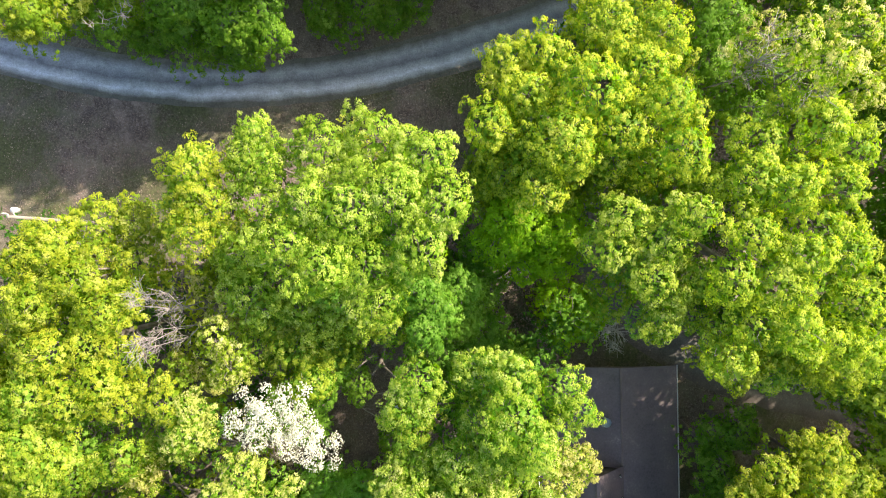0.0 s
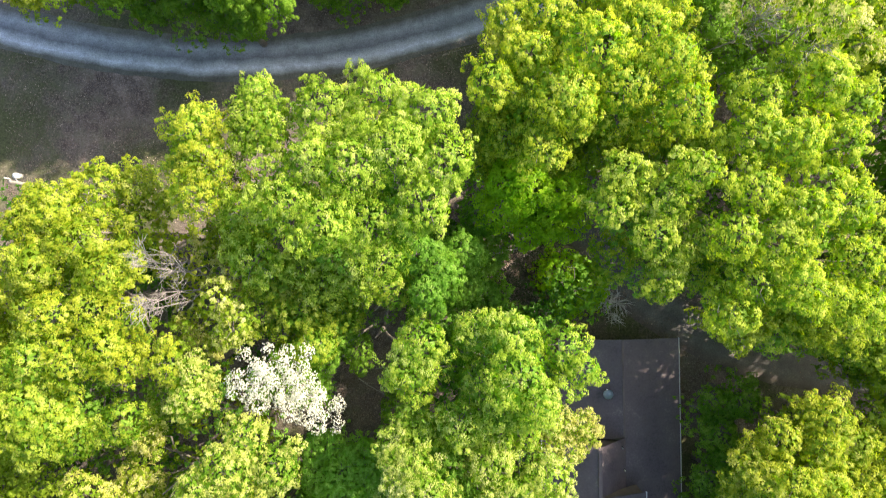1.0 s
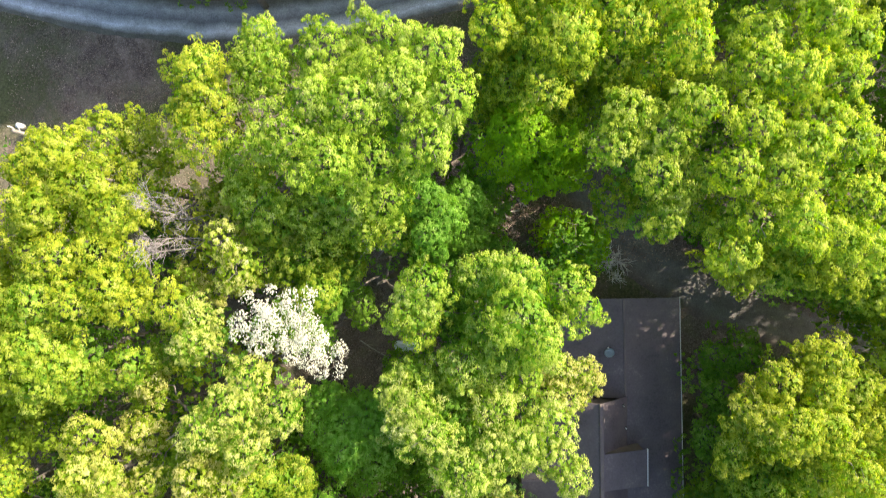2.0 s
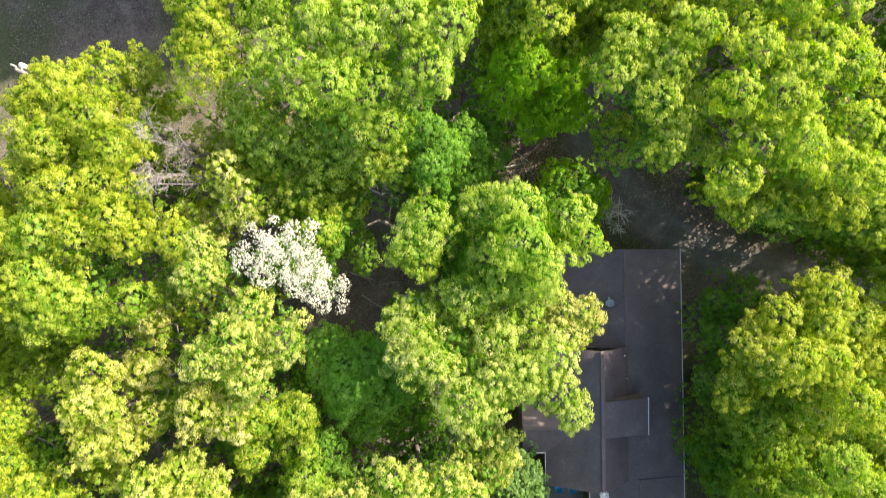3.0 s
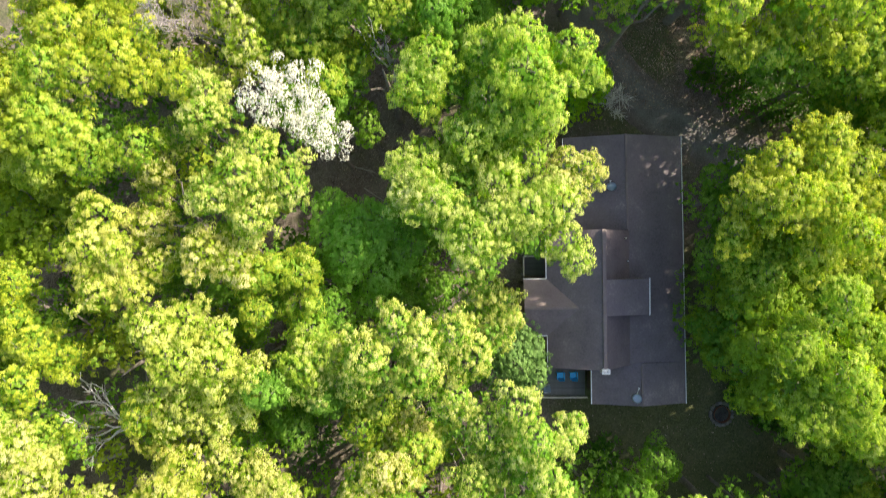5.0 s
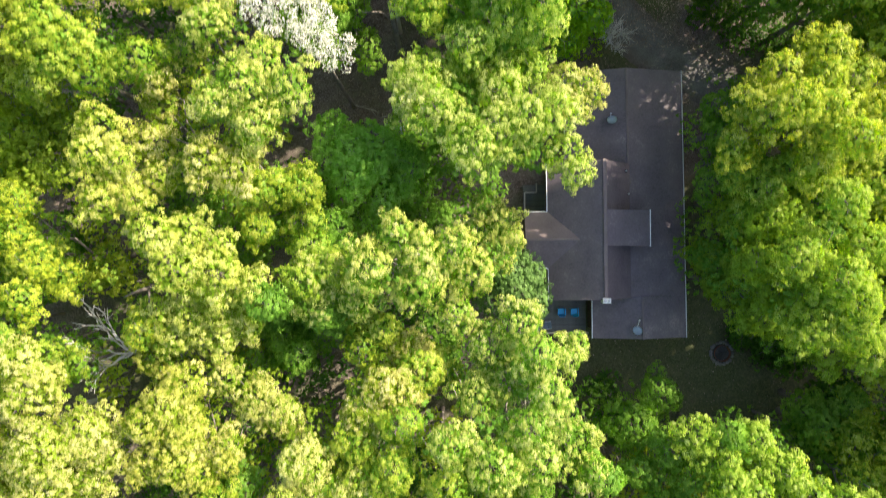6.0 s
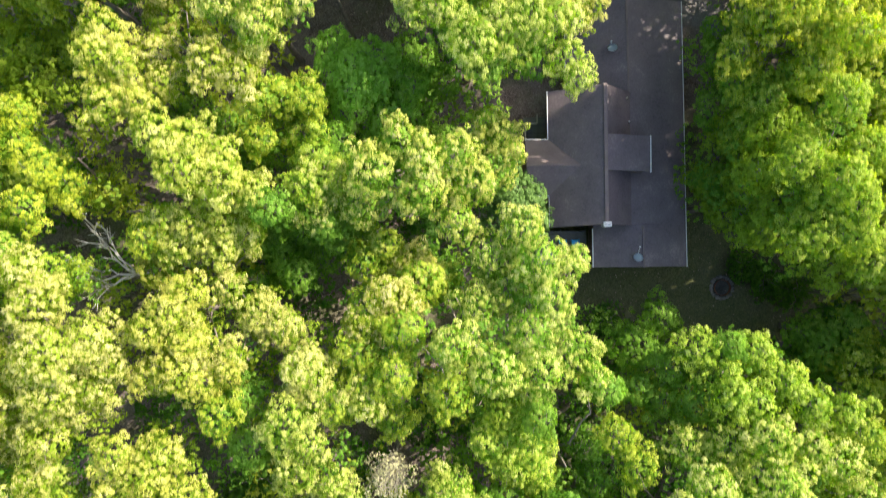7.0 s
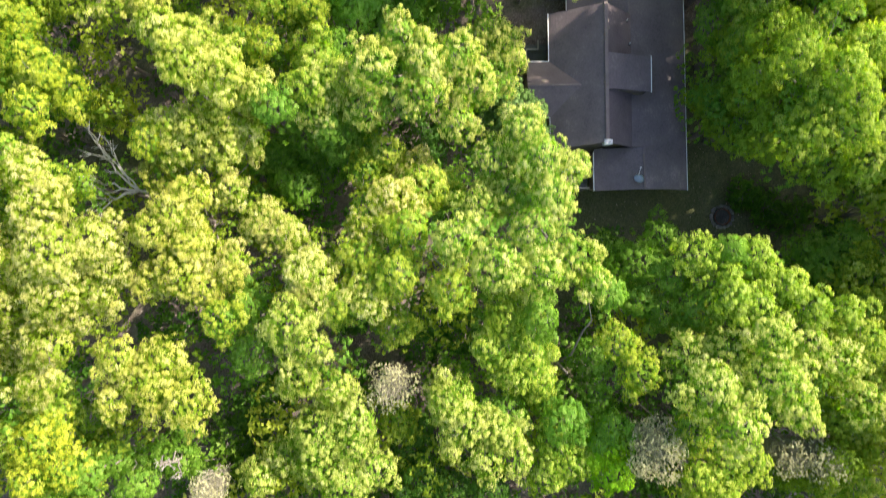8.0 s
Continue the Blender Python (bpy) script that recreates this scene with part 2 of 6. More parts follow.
GROUND = ground_material()
GRAVEL = road_material("gravel_blue_grey", (0.15, 0.145, 0.125), (0.20, 0.21, 0.235), (0.62, 0.655, 0.73), (0.30, 0.72), 0.62)
DRIVE = road_material("driveway_dark_gravel", (0.15, 0.125, 0.11), (0.15, 0.14, 0.132), (0.185, 0.175, 0.165), (0.3, 0.7))



# ---- mesh helpers ----
def link_mesh(name, me, mat, parent=None, label=""):
    me.materials.append(mat)
    ob = new(name, me)
    if parent is not None:
        ob.parent = parent
    if label:
        tagged(ob, label)
    return ob


def part(name, bm, mat, parent, label="", smooth=False):
    me = bpy.data.meshes.new(name)
    bm.normal_update()
    bm.to_mesh(me)
    bm.free()
    if smooth:
        for p in me.polygons:
            p.use_smooth = True
    return link_mesh(name, me, mat, parent, label)


def thing(name, at, label, category, group="", kind=""):
    ob = new(name)
    ob.empty_display_size = 0.2
    ob.location = at
    return tagged(ob, label, category, group, kind)


def quads(name, co, lean=None):
    """A mesh of loose leaf blades; co is (n, corners, 3). lean: for each blade the way its clump faces, towards which its normals bend."""
    n, k = co.shape[:2]
    if lean is not None:  # every blade turns its upper face outwards
        flat = np.cross(co[:, 1] - co[:, 0], co[:, 2] - co[:, 0])
        away = (flat * lean).sum(1) < 0
        co[away] = co[away][:, ::-1]
        flat[away] *= -1
        flat /= np.maximum(np.linalg.norm(flat, axis=1, keepdims=True), 1e-9)
    me = bpy.data.meshes.new(name)
    me.vertices.add(k * n)
    me.vertices.foreach_set("co", co.astype(np.float32).ravel())
    me.loops.add(k * n)
    me.loops.foreach_set("vertex_index", np.arange(k * n, dtype=np.int32))
    me.polygons.add(n)
    me.polygons.foreach_set("loop_start", np.arange(0, k * n, k, dtype=np.int32))
    me.update(calc_edges=True)
    if lean is not None:
        nrm = flat * 0.35 + lean * 0.9
        nrm /= np.maximum(np.linalg.norm(nrm, axis=1, keepdims=True), 1e-9)
        at = me.attributes.new("custom_normal", "FLOAT_VECTOR", "POINT")
        at.data.foreach_set("vector", np.repeat(nrm, k, axis=0).astype(np.float32).ravel())
    return me


def tube(bm, pts, radii, sides=7):
    """A tapered tube along a line of points, closed at both ends."""
    rings = []
    for i, p in enumerate(pts):
        a, b = Vector(pts[max(i - 1, 0)]), Vector(pts[min(i + 1, len(pts) - 1)])
        q = (b - a).to_track_quat("Z", "Y")
        rings.append([bm.verts.new(Vector(p) + q @ Vector((radii[i] * math.cos(2 * math.pi * k / sides), radii[i] * math.sin(2 * math.pi * k / sides), 0))) for k in range(sides)])
    for r0, r1 in zip(rings, rings[1:]):
        for k in range(sides):
            bm.faces.new((r0[k], r0[(k + 1) % sides], r1[(k + 1) % sides], r1[k]))
    bm.faces.new(list(reversed(rings[0])))
    bm.faces.new(rings[-1])
    return bm


def box(bm, x0, y0, z0, x1, y1, z1, bevel=0.0):
    r = bmesh.ops.create_cube(bm, size=1.0, matrix=Matrix.Translation(((x0 + x1) / 2, (y0 + y1) / 2, (z0 + z1) / 2)) @ Matrix.Diagonal((x1 - x0, y1 - y0, z1 - z0, 1)))
    if bevel:
        edges = list({e for v in r["verts"] for e in v.link_edges})
        bmesh.ops.bevel(bm, geom=edges, offset=bevel, segments=2, affect="EDGES", profile=0.5)
    return bm


def ground_z(x, y):
    k = min(max((y + 30.0) / 24.0, 0.0), 1.0)
    z = 1.4 * k * k * (3 - 2 * k)
    return z + 0.22 * (noise.noise((x * 0.07, y * 0.07, 3.1))) + 0.05 * noise.noise((x * 0.5, y * 0.5, 7.7))


# ---- ground, road and driveway ----
def build_ground():
    xs = sorted(set([-2500, -900, -300, -120, -70] + list(np.arange(-48, 48.1, 1.0)) + [70, 120, 300, 900, 2500]))
    ys = sorted(set([-2500, -900, -300, -130, -85] + list(np.arange(-66, 46.1, 1.0)) + [70, 120, 300, 900, 2500]))
    bm = bmesh.new()
    g = [[bm.verts.new((x, y, ground_z(x, y))) for x in xs] for y in ys]
    for j in range(len(ys) - 1):
        for i in range(len(xs) - 1):
            bm.faces.new((g[j][i], g[j][i + 1], g[j + 1][i + 1], g[j + 1][i]))
    ob = part("ground", bm, GROUND, None, smooth=True)
    tagged(ob, "brown leaf-strewn forest floor with mossy grass patches", "ground", kind="structure")


def spline(points, step=0.6):
    """Catmull-Rom through plan points."""
    p = [Vector(q) for q in points]
    p = [2 * p[0] - p[1]] + p + [2 * p[-1] - p[-2]]
    out = []
    for i in range(1, len(p) - 2):
        n = max(2, int((p[i + 1] - p[i]).length / step))
        for k in range(n):
            t = k / n
            a, b, c, d = p[i - 1], p[i], p[i + 1], p[i + 2]
            out.append(0.5 * ((2 * b) + (c - a) * t + (2 * a - 5 * b + 4 * c - d) * t * t + (3 * b - a - 3 * c + d) * t ** 3))
    out.append(p[-2])
    return out


def strip(name, points, width, mat, lift, label, category, ragged=0.15, across=12):
    line = spline(points)
    bm = bmesh.new()
    uvl = bm.loops.layers.uv.new("UVMap")
    rows, dist = [], 0.0
    for i, p in enumerate(line):
        d = (line[min(i + 1, len(line) - 1)] - line[max(i - 1, 0)]).normalized()
        side = Vector((d.y, -d.x))
        if i:
            dist += (p - line[i - 1]).length
        row = []
        for k in range(across + 1):
            u = k / across
            w = width * (u - 0.5)
            if k in (0, across):
                w *= 1 + ragged * noise.noise((p.x * 0.6, p.y * 0.6, k * 3.3))
            q = p + side * w
            row.append((bm.verts.new((q.x, q.y, ground_z(q.x, q.y) + (lift if 0 < k < across else -0.03))), u, dist))
        rows.append(row)
    for r0, r1 in zip(rows, rows[1:]):
        for k in range(across):
            quad = (r0[k], r0[k + 1], r1[k + 1], r1[k])
            f = bm.faces.new([q[0] for q in quad])
            for lp, q in zip(f.loops, quad):
                lp[uvl].uv = (q[1], q[2])
    bmesh.ops.recalc_face_normals(bm, faces=bm.faces)
    ob = part(name, bm, mat, None, smooth=True)
    tagged(ob, label, category, kind="structure")
    return ob


build_ground()
strip("road", [(-60, 24), (-44, 18.2), (-34.4, 15.3), (-27.8, 13.8), (-21.2, 12.9), (-16.9, 12.7), (-8.1, 13.4), (0, 15.2), (7.3, 17.4), (14, 20), (24, 25.5), (40, 36)], 3.7, GRAVEL, 0.05, "pale blue-grey gravel lane with two worn wheel ruts", "road")
strip("driveway", [(5.5, 15.6), (8.2, 9), (9.6, 4.5), (10.9, 0.4), (13.6, -3.9), (18.2, -7.6), (24.8, -10.4), (34, -12.0), (52, -13)], 4.0, DRIVE, 0.045, "dark compacted gravel driveway under the trees", "driveway")


# ---- trees ----
def unit(v):
    return v / np.maximum(np.linalg.norm(v, axis=-1, keepdims=True), 1e-9)


def blades(rng, pos, axis, leaf, per, spread=0.9):
    """Rosettes of pointed leaves round twig tips at pos, each opening along its axis."""
    n = len(pos)
    ref = np.where(np.abs(axis[:, 2:3]) < 0.9, np.array([[0, 0, 1.0]]), np.array([[1.0, 0, 0]]))
    u = unit(np.cross(axis, ref))
    v = np.cross(axis, u)
    az = (np.arange(per)[None, :] + rng.random((n, 1))) * (2 * np.pi / per) + rng.normal(0, 0.25, (n, per))
    out = np.cos(az)[..., None] * u[:, None] + np.sin(az)[..., None] * v[:, None]
    up = rng.uniform(-0.1, 1.3, (n, per, 1))
    d = unit(out * spread + axis[:, None] * up)
    s = unit(np.cross(axis[:, None], d) + rng.normal(0, 0.25, (n, per, 3)))
    nrm = np.cross(d, s)
    length = leaf * rng.uniform(0.65, 1.25, (n, per, 1))
    c = pos[:, None] + rng.normal(0, leaf * 0.18, (n, per, 3))
    base = c + d * length * 0.2 + nrm * length * 0.08
    tip = c + d * length - np.array([0, 0, 1.0]) * length * 0.18
    return np.stack([base + s * length * 0.4, tip, base - s * length * 0.4], axis=2).reshape(-1, 3, 3)


def tufts(rng, pos, axis, leaf, per, size):
    """Round tufts of leaves at twig tips: small leaves lie over a little dome and overlap, pointing down and out. The
    third result marks the dome's top, which is coloured as if lit.
    """
    n = len(pos)
    ref = np.where(np.abs(axis[:, 2:3]) < 0.9, np.array([[0, 0, 1.0]]), np.array([[1.0, 0, 0]]))
    u = unit(np.cross(axis, ref))
    v = np.cross(axis, u)
    k = np.arange(per)[None, :] + rng.random((n, 1))
    az = k * 2.39996 + rng.normal(0, 0.2, (n, per))
    h = np.clip(1.0 - 1.3 * (np.arange(per)[None, :] + 0.3) / per + rng.normal(0, 0.07, (n, per)), -0.4, 1.0)
    q = np.sqrt(1 - h * h)
    out = np.cos(az)[..., None] * u[:, None] + np.sin(az)[..., None] * v[:, None]
    d = out * q[..., None] + axis[:, None] * h[..., None]
    r = size * rng.uniform(0.65, 1.3, (n, 1, 1))
    c = pos[:, None] + d * r * rng.uniform(0.72, 1.02, (n, per, 1))
    along = unit(out * h[..., None] - axis[:, None] * q[..., None] + 0.55 * d + rng.normal(0, 0.3, (n, per, 3)))
    s = unit(np.cross(d, along) + rng.normal(0, 0.2, (n, per, 3)))
    length = leaf * rng.uniform(0.7, 1.3, (n, per, 1))
    wide = s * length * 0.38
    back = along * length * 0.4
    face = unit(1.1 * axis[:, None] + 0.4 * d)
    # upper leaves take the paler colour, daylight on the tuft painted in
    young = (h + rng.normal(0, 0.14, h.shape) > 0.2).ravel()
    return np.stack([c + wide - back, c + along * length * 0.6, c - wide - back], axis=2).reshape(-1, 3, 3), face.reshape(-1, 3), young


def backing(rng, c, r, dens):
    """The closed layer of leaves just inside a bough, lying along its dome."""
    n = int(185 * max(dens, 0.5) * r * r)
    i = np.arange(n) + 0.5
    z = 1 - 1.35 * i / n
    th = i * 2.39996 + rng.random() * 6.28
    q = np.sqrt(np.maximum(0, 1 - z * z))
    d = unit(np.stack([q * np.cos(th), q * np.sin(th), z], 1) + rng.normal(0, 0.12, (n, 3)))
    p = c + d * r * np.array([1, 1, 0.85]) * rng.uniform(0.8, 1.1, (n, 1))
    tilt = unit(d + rng.normal(0, 0.4, (n, 3)))
    u = unit(np.cross(tilt, rng.normal(0, 1, (n, 3))))
    v = np.cross(tilt, u)
    s = 0.135 * rng.uniform(0.7, 1.25, (n, 1))
    return np.stack([p + u * s, p + v * s * 0.9 - u * s * 0.5, p - v * s * 0.9 - u * s * 0.5], axis=1), d


def bough_tufts(rng, c, r, dens, low=-0.4):
    """Tuft places over a bough: a dome that swells into a few lobes, with gaps and stray shoots."""
    m = max(8, int(dens * 56 * r * r))
    i = np.arange(m) + 0.5
    z = 1 - (1 - low) * i / m
    th = i * 2.39996 + rng.random() * 6.28
    q = np.sqrt(np.maximum(0, 1 - z * z))
    e = unit(np.stack([q * np.cos(th), q * np.sin(th), z], 1) + rng.normal(0, 0.10, (m, 3)))
    k = max(4, int(6 * r / 1.3))
    lobes = unit(rng.normal(0, 1, (k, 3)) + np.array([0, 0, 0.45]))
    near = np.clip(e @ lobes.T, -1, 1)
    swell = np.exp(-((1 - near) / 0.14) ** 1.0)
    best = swell.max(1)
    lobe = lobes[near.argmax(1)]
    rad = r * (0.70 + 0.42 * best + rng.normal(0, 0.06, m))
    rad[rng.random(m) < 0.07] *= 1.18
    keep = rng.random(m) < 0.55 + 0.6 * best
    pos = c + e * rad[:, None] * np.array([1, 1, 0.88])
    axis = unit(e * 0.5 + lobe * 0.6 + np.array([0, 0, 0.5]) + rng.normal(0, 0.12, (m, 3)))
    return pos[keep], axis[keep]


def bough_tips(rng, c, r, dens, flat=0.8, low=-0.35):
    """Twig tips over a bough: a lumpy dome of smaller tufts."""
    k = max(5, int(8 * (r / 1.3) ** 1.2))
    i = np.arange(k) + 0.5
    z = 1 - (1 - low) * i / k
    th = i * 2.39996 + rng.random() * 6.28
    q = np.sqrt(np.maximum(0, 1 - z * z))
    dirs = unit(np.stack([q * np.cos(th), q * np.sin(th), z], 1) + rng.normal(0, 0.22, (k, 3)))
    pos, axis = [], []
    for dd in dirs:
        rs = r * rng.uniform(0.34, 0.56)
        cs = c + dd * r * np.array([1, 1, flat]) * rng.uniform(0.5, 0.8)
        m = max(3, int(dens * 62 * rs * rs))
        e = unit(rng.normal(0, 1, (m, 3)) + dd * 0.55 + np.array([0, 0, 0.35]))
        pos.append(cs + e * rs * rng.uniform(0.62, 1.08, (m, 1)) * np.array([1, 1, 0.9]))
        axis.append(unit(e * 0.75 + np.array([0, 0, 0.45]) + rng.normal(0, 0.2, (m, 3))))
    return np.concatenate(pos), np.concatenate(axis)


def curved(a, b, sag, rng, n=6, wander=0.04):
    """Points along a limb that leaves a and arrives at b, rising first."""
    a, b = np.array(a, float), np.array(b, float)
    t = np.linspace(0, 1, n)[:, None]
    p = a + (b - a) * t
    p[:, 2] += sag * np.sin(t[:, 0] * np.pi)
    p[1:-1] += rng.normal(0, wander * np.linalg.norm(b - a), (n - 2, 3))
    return [tuple(q) for q in p]


SEED = [11]


def fresh():
    SEED[0] += 1
    return np.random.default_rng(SEED[0])


SHADE_LEAF = {"straw": "summer", "yellow": "summer", "gold": "lush", "pale": "summer", "mint": "lush", "lime": "lush", "oak": "lush", "blossom": "oak"}  # greener colours that put shade on tuft sides, behind the lit tips
INNER_SHADE = {"straw": "summer", "yellow": "summer", "gold": "lush", "mint": "vivid", "pale": "summer", "lime": "vivid", "oak": "vivid", "summer": "vivid", "vivid": "vivid", "deep": "deep", "cedar": "cedar", "maple": "maple", "elm": "elm", "lush": "vivid", "blossom": "vivid"}  # darker greens that paint shade into the inside of a crown


def crown_and_wood(root, boughs, species, bark, dens, leaf, per, girth, under, x, y, g, rng, size=0.0):
    top = max(b[2] for b in boughs)
    cx = sum(b[0] for b in boughs) / len(boughs) - x
    cy = sum(b[1] for b in boughs) / len(boughs) - y
    height = top - g
    fork = 0.42 * height
    bm = bmesh.new()
    spine = [(0, 0, -0.3), (0.0, 0.0, 0.4), (0.08 * cx, 0.08 * cy, 0.25 * height), (0.3 * cx, 0.3 * cy, fork), (0.6 * cx, 0.6 * cy, 0.65 * height), (0.9 * cx, 0.9 * cy, 0.84 * height)]
    tube(bm, spine, [girth * 1.5, girth * 1.05, girth * 0.85, girth * 0.72, girth * 0.45, girth * 0.15], 9)
    part("trunk", bm, bark, root, smooth=True)
    co, lean, inner, inner_lean, mid, mid_lean = [], [], [], [], [], []
    for bx, by, bz, r in boughs:
        c = np.array([bx - x, by - y, bz - g - 0.75 * r])
        k = rng.uniform(0.35, 0.75)
        start = (0.3 * cx + (0.3 * cx) * k, 0.3 * cy + 0.3 * cy * k, fork + (0.65 * height - fork) * k)
        start = (start[0], start[1], min(start[2], max(c[2] - 0.8, 0.4 * c[2])))
        bm = bmesh.new()
        line = curved(start, c, 0.5, rng)
        g0 = max(0.05, girth * 0.38)
        tube(bm, line, [g0, g0 * 0.8, g0 * 0.65, g0 * 0.5, g0 * 0.38, g0 * 0.25], 6 if size else 4)
        for _ in range(4 if size else 1):
            e = unit(rng.normal(0, 1, 3) + np.array([0, 0, 0.5]))
            tube(bm, curved(tuple(c - e * 0.15), tuple(c + e * r * rng.uniform(0.75, 1.0)), 0.1, rng, 4, 0.08), [g0 * 0.25, g0 * 0.2, g0 * 0.14, g0 * 0.06], 4)
        part("limb", bm, bark, root, smooth=True)
        if size:
            p, a = bough_tufts(rng, c, r * 0.93, dens)
            for _ in range(3):  # side shoots that break the dome's outline
                turn, reach = rng.uniform(0, 6.283), r * rng.uniform(0.8, 1.05)
                side = c + np.array([reach * math.cos(turn), reach * math.sin(turn), r * rng.uniform(-0.45, 0.4)])
                p2, a2 = bough_tufts(rng, side, r * rng.uniform(0.26, 0.42), dens)
                p, a = np.concatenate([p, p2]), np.concatenate([a, a2])
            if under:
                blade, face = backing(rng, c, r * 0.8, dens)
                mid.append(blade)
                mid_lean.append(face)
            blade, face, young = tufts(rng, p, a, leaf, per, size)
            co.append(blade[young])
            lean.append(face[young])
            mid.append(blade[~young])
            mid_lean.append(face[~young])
        else:
            p, a = bough_tips(rng, c, r, dens)
            co.append(blades(rng, p, a, leaf, per))
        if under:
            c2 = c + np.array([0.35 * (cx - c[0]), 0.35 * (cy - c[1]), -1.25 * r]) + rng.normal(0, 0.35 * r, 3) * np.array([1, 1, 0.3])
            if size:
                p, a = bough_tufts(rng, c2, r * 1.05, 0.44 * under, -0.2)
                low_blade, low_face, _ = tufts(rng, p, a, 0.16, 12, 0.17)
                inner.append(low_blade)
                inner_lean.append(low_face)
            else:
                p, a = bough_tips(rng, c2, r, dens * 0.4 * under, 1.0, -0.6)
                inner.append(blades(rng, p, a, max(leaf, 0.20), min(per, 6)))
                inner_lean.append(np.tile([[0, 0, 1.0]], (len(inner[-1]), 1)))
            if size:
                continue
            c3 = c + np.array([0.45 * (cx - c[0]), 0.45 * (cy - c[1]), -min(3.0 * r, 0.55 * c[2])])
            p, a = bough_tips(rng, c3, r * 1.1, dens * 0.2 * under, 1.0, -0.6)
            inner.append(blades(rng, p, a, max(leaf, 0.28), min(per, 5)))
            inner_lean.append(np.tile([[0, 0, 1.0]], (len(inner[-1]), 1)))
    link_mesh("crown", quads("crown", np.concatenate(co), np.concatenate(lean) if lean else None), LEAF[species], root)
    # tips in the lit colour, tuft sides and backing in the shaded one
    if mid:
        link_mesh("older_leaves", quads("older_leaves", np.concatenate(mid), np.concatenate(mid_lean)), LEAF[SHADE_LEAF.get(species, species)], root)
    # inner boughs coloured for shade instead of the tree's own leaf
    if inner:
        link_mesh("inner_crown", quads("inner_crown", np.concatenate(inner), np.concatenate(inner_lean)), LEAF[INNER_SHADE[species]], root)


def broadleaf(species, x, y, label, boughs, dens=1.0, leaf=0.142, per=19, girth=0.26, under=1.0, size=0.20, name="broadleaf_tree", category="tree", group="woodland trees"):
    """A tree standing at x, y. Each bough: where its top lies, x, y, z, and its radius."""
    rng = fresh()
    g = ground_z(x, y)
    if size and max(b[2] for b in boughs) > 19:  # crowns nearest the camera: finer leaves, wider boughs, to suit its view
        leaf, per, dens = leaf * 0.86, int(per * 1.25), dens * 0.95
        boughs = [(bx, by, bz, r * 1.1) for bx, by, bz, r in boughs]
    root = thing(name, (x, y, g), label, category, group)
    crown_and_wood(root, boughs, species, BARK, dens, leaf, per, girth, under, x, y, g, rng, size)
    return root


def round_tree(species, x, y, height, radius, label, dens=1.0, leaf=0.2, n=7, per=6, name="broadleaf_tree", group="woodland trees", under=1.0, size=0.0):
    """A smaller tree with boughs set round its stem by rule."""
    rng = fresh()
    g = ground_z(x, y)
    boughs = [(x + rng.normal(0, 0.1), y + rng.normal(0, 0.1), g + height, radius * 0.5)]
    for i in range(n):
        a = i * 2 * math.pi / n + rng.uniform(-0.3, 0.3)
        q = rng.uniform(0.45, 0.8)
        boughs.append((x + radius * q * math.cos(a), y + radius * q * math.sin(a), g + height * rng.uniform(0.68, 0.93), radius * rng.uniform(0.36, 0.5)))
    root = thing(name, (x, y, g), label, "tree", group)
    crown_and_wood(root, boughs, species, BARK, dens, leaf, per, 0.05 + 0.012 * height, under, x, y, g, rng, size)
    return root


def bare_tree(x, y, tips, label, mat, spray=22, reach=1.2, girth=0.14, fork=0.45, lean=(0, 0), name="bare_tree", fine=0.012):
    """A leafless tree: stem, limbs to each tip, and a spray of fine twigs at every limb's end."""
    rng = fresh()
    g = ground_z(x, y)
    root = thing(name, (x, y, g), label, "tree", "bare trees")
    top = max(t[2] for t in tips) - g
    stem = [(0, 0, -0.3), (lean[0] * 0.3, lean[1] * 0.3, top * 0.2), (lean[0], lean[1], top * fork)]
    bm = bmesh.new()
    tube(bm, stem, [girth * 1.3, girth, girth * 0.8], 8)
    part("trunk", bm, mat, root, smooth=True)
    for tx, ty, tz in tips:
        e = np.array([tx - x, ty - y, tz - g])
        bm = bmesh.new()
        line = curved(stem[-1], e, 0.4, rng, 7, 0.03)
        tube(bm, line, [girth * q for q in (0.7, 0.58, 0.48, 0.38, 0.3, 0.22, 0.14)], 6)
        out = unit(e - np.array(stem[-1]))
        for i in range(spray):
            at = np.array(line[4 + i % 3])
            w = unit(out * 0.9 + rng.normal(0, 0.55, 3) + np.array([0, 0, 0.3]))
            ln = reach * rng.uniform(0.5, 1.1)
            mid = at + w * ln * 0.5 + rng.normal(0, 0.06, 3)
            end = mid + unit(w + rng.normal(0, 0.4, 3)) * ln * 0.5
            tube(bm, [tuple(at), tuple(mid), tuple(end)], [fine * 2.2, fine * 1.5, fine * 0.6], 4)
            for _ in range(3):
                w2 = unit(w + rng.normal(0, 0.6, 3))
                tube(bm, [tuple(mid), tuple(mid + w2 * ln * rng.uniform(0.3, 0.55))], [fine * 1.3, fine * 0.5], 3)
        part("limb", bm, mat, root, smooth=True)
    return root


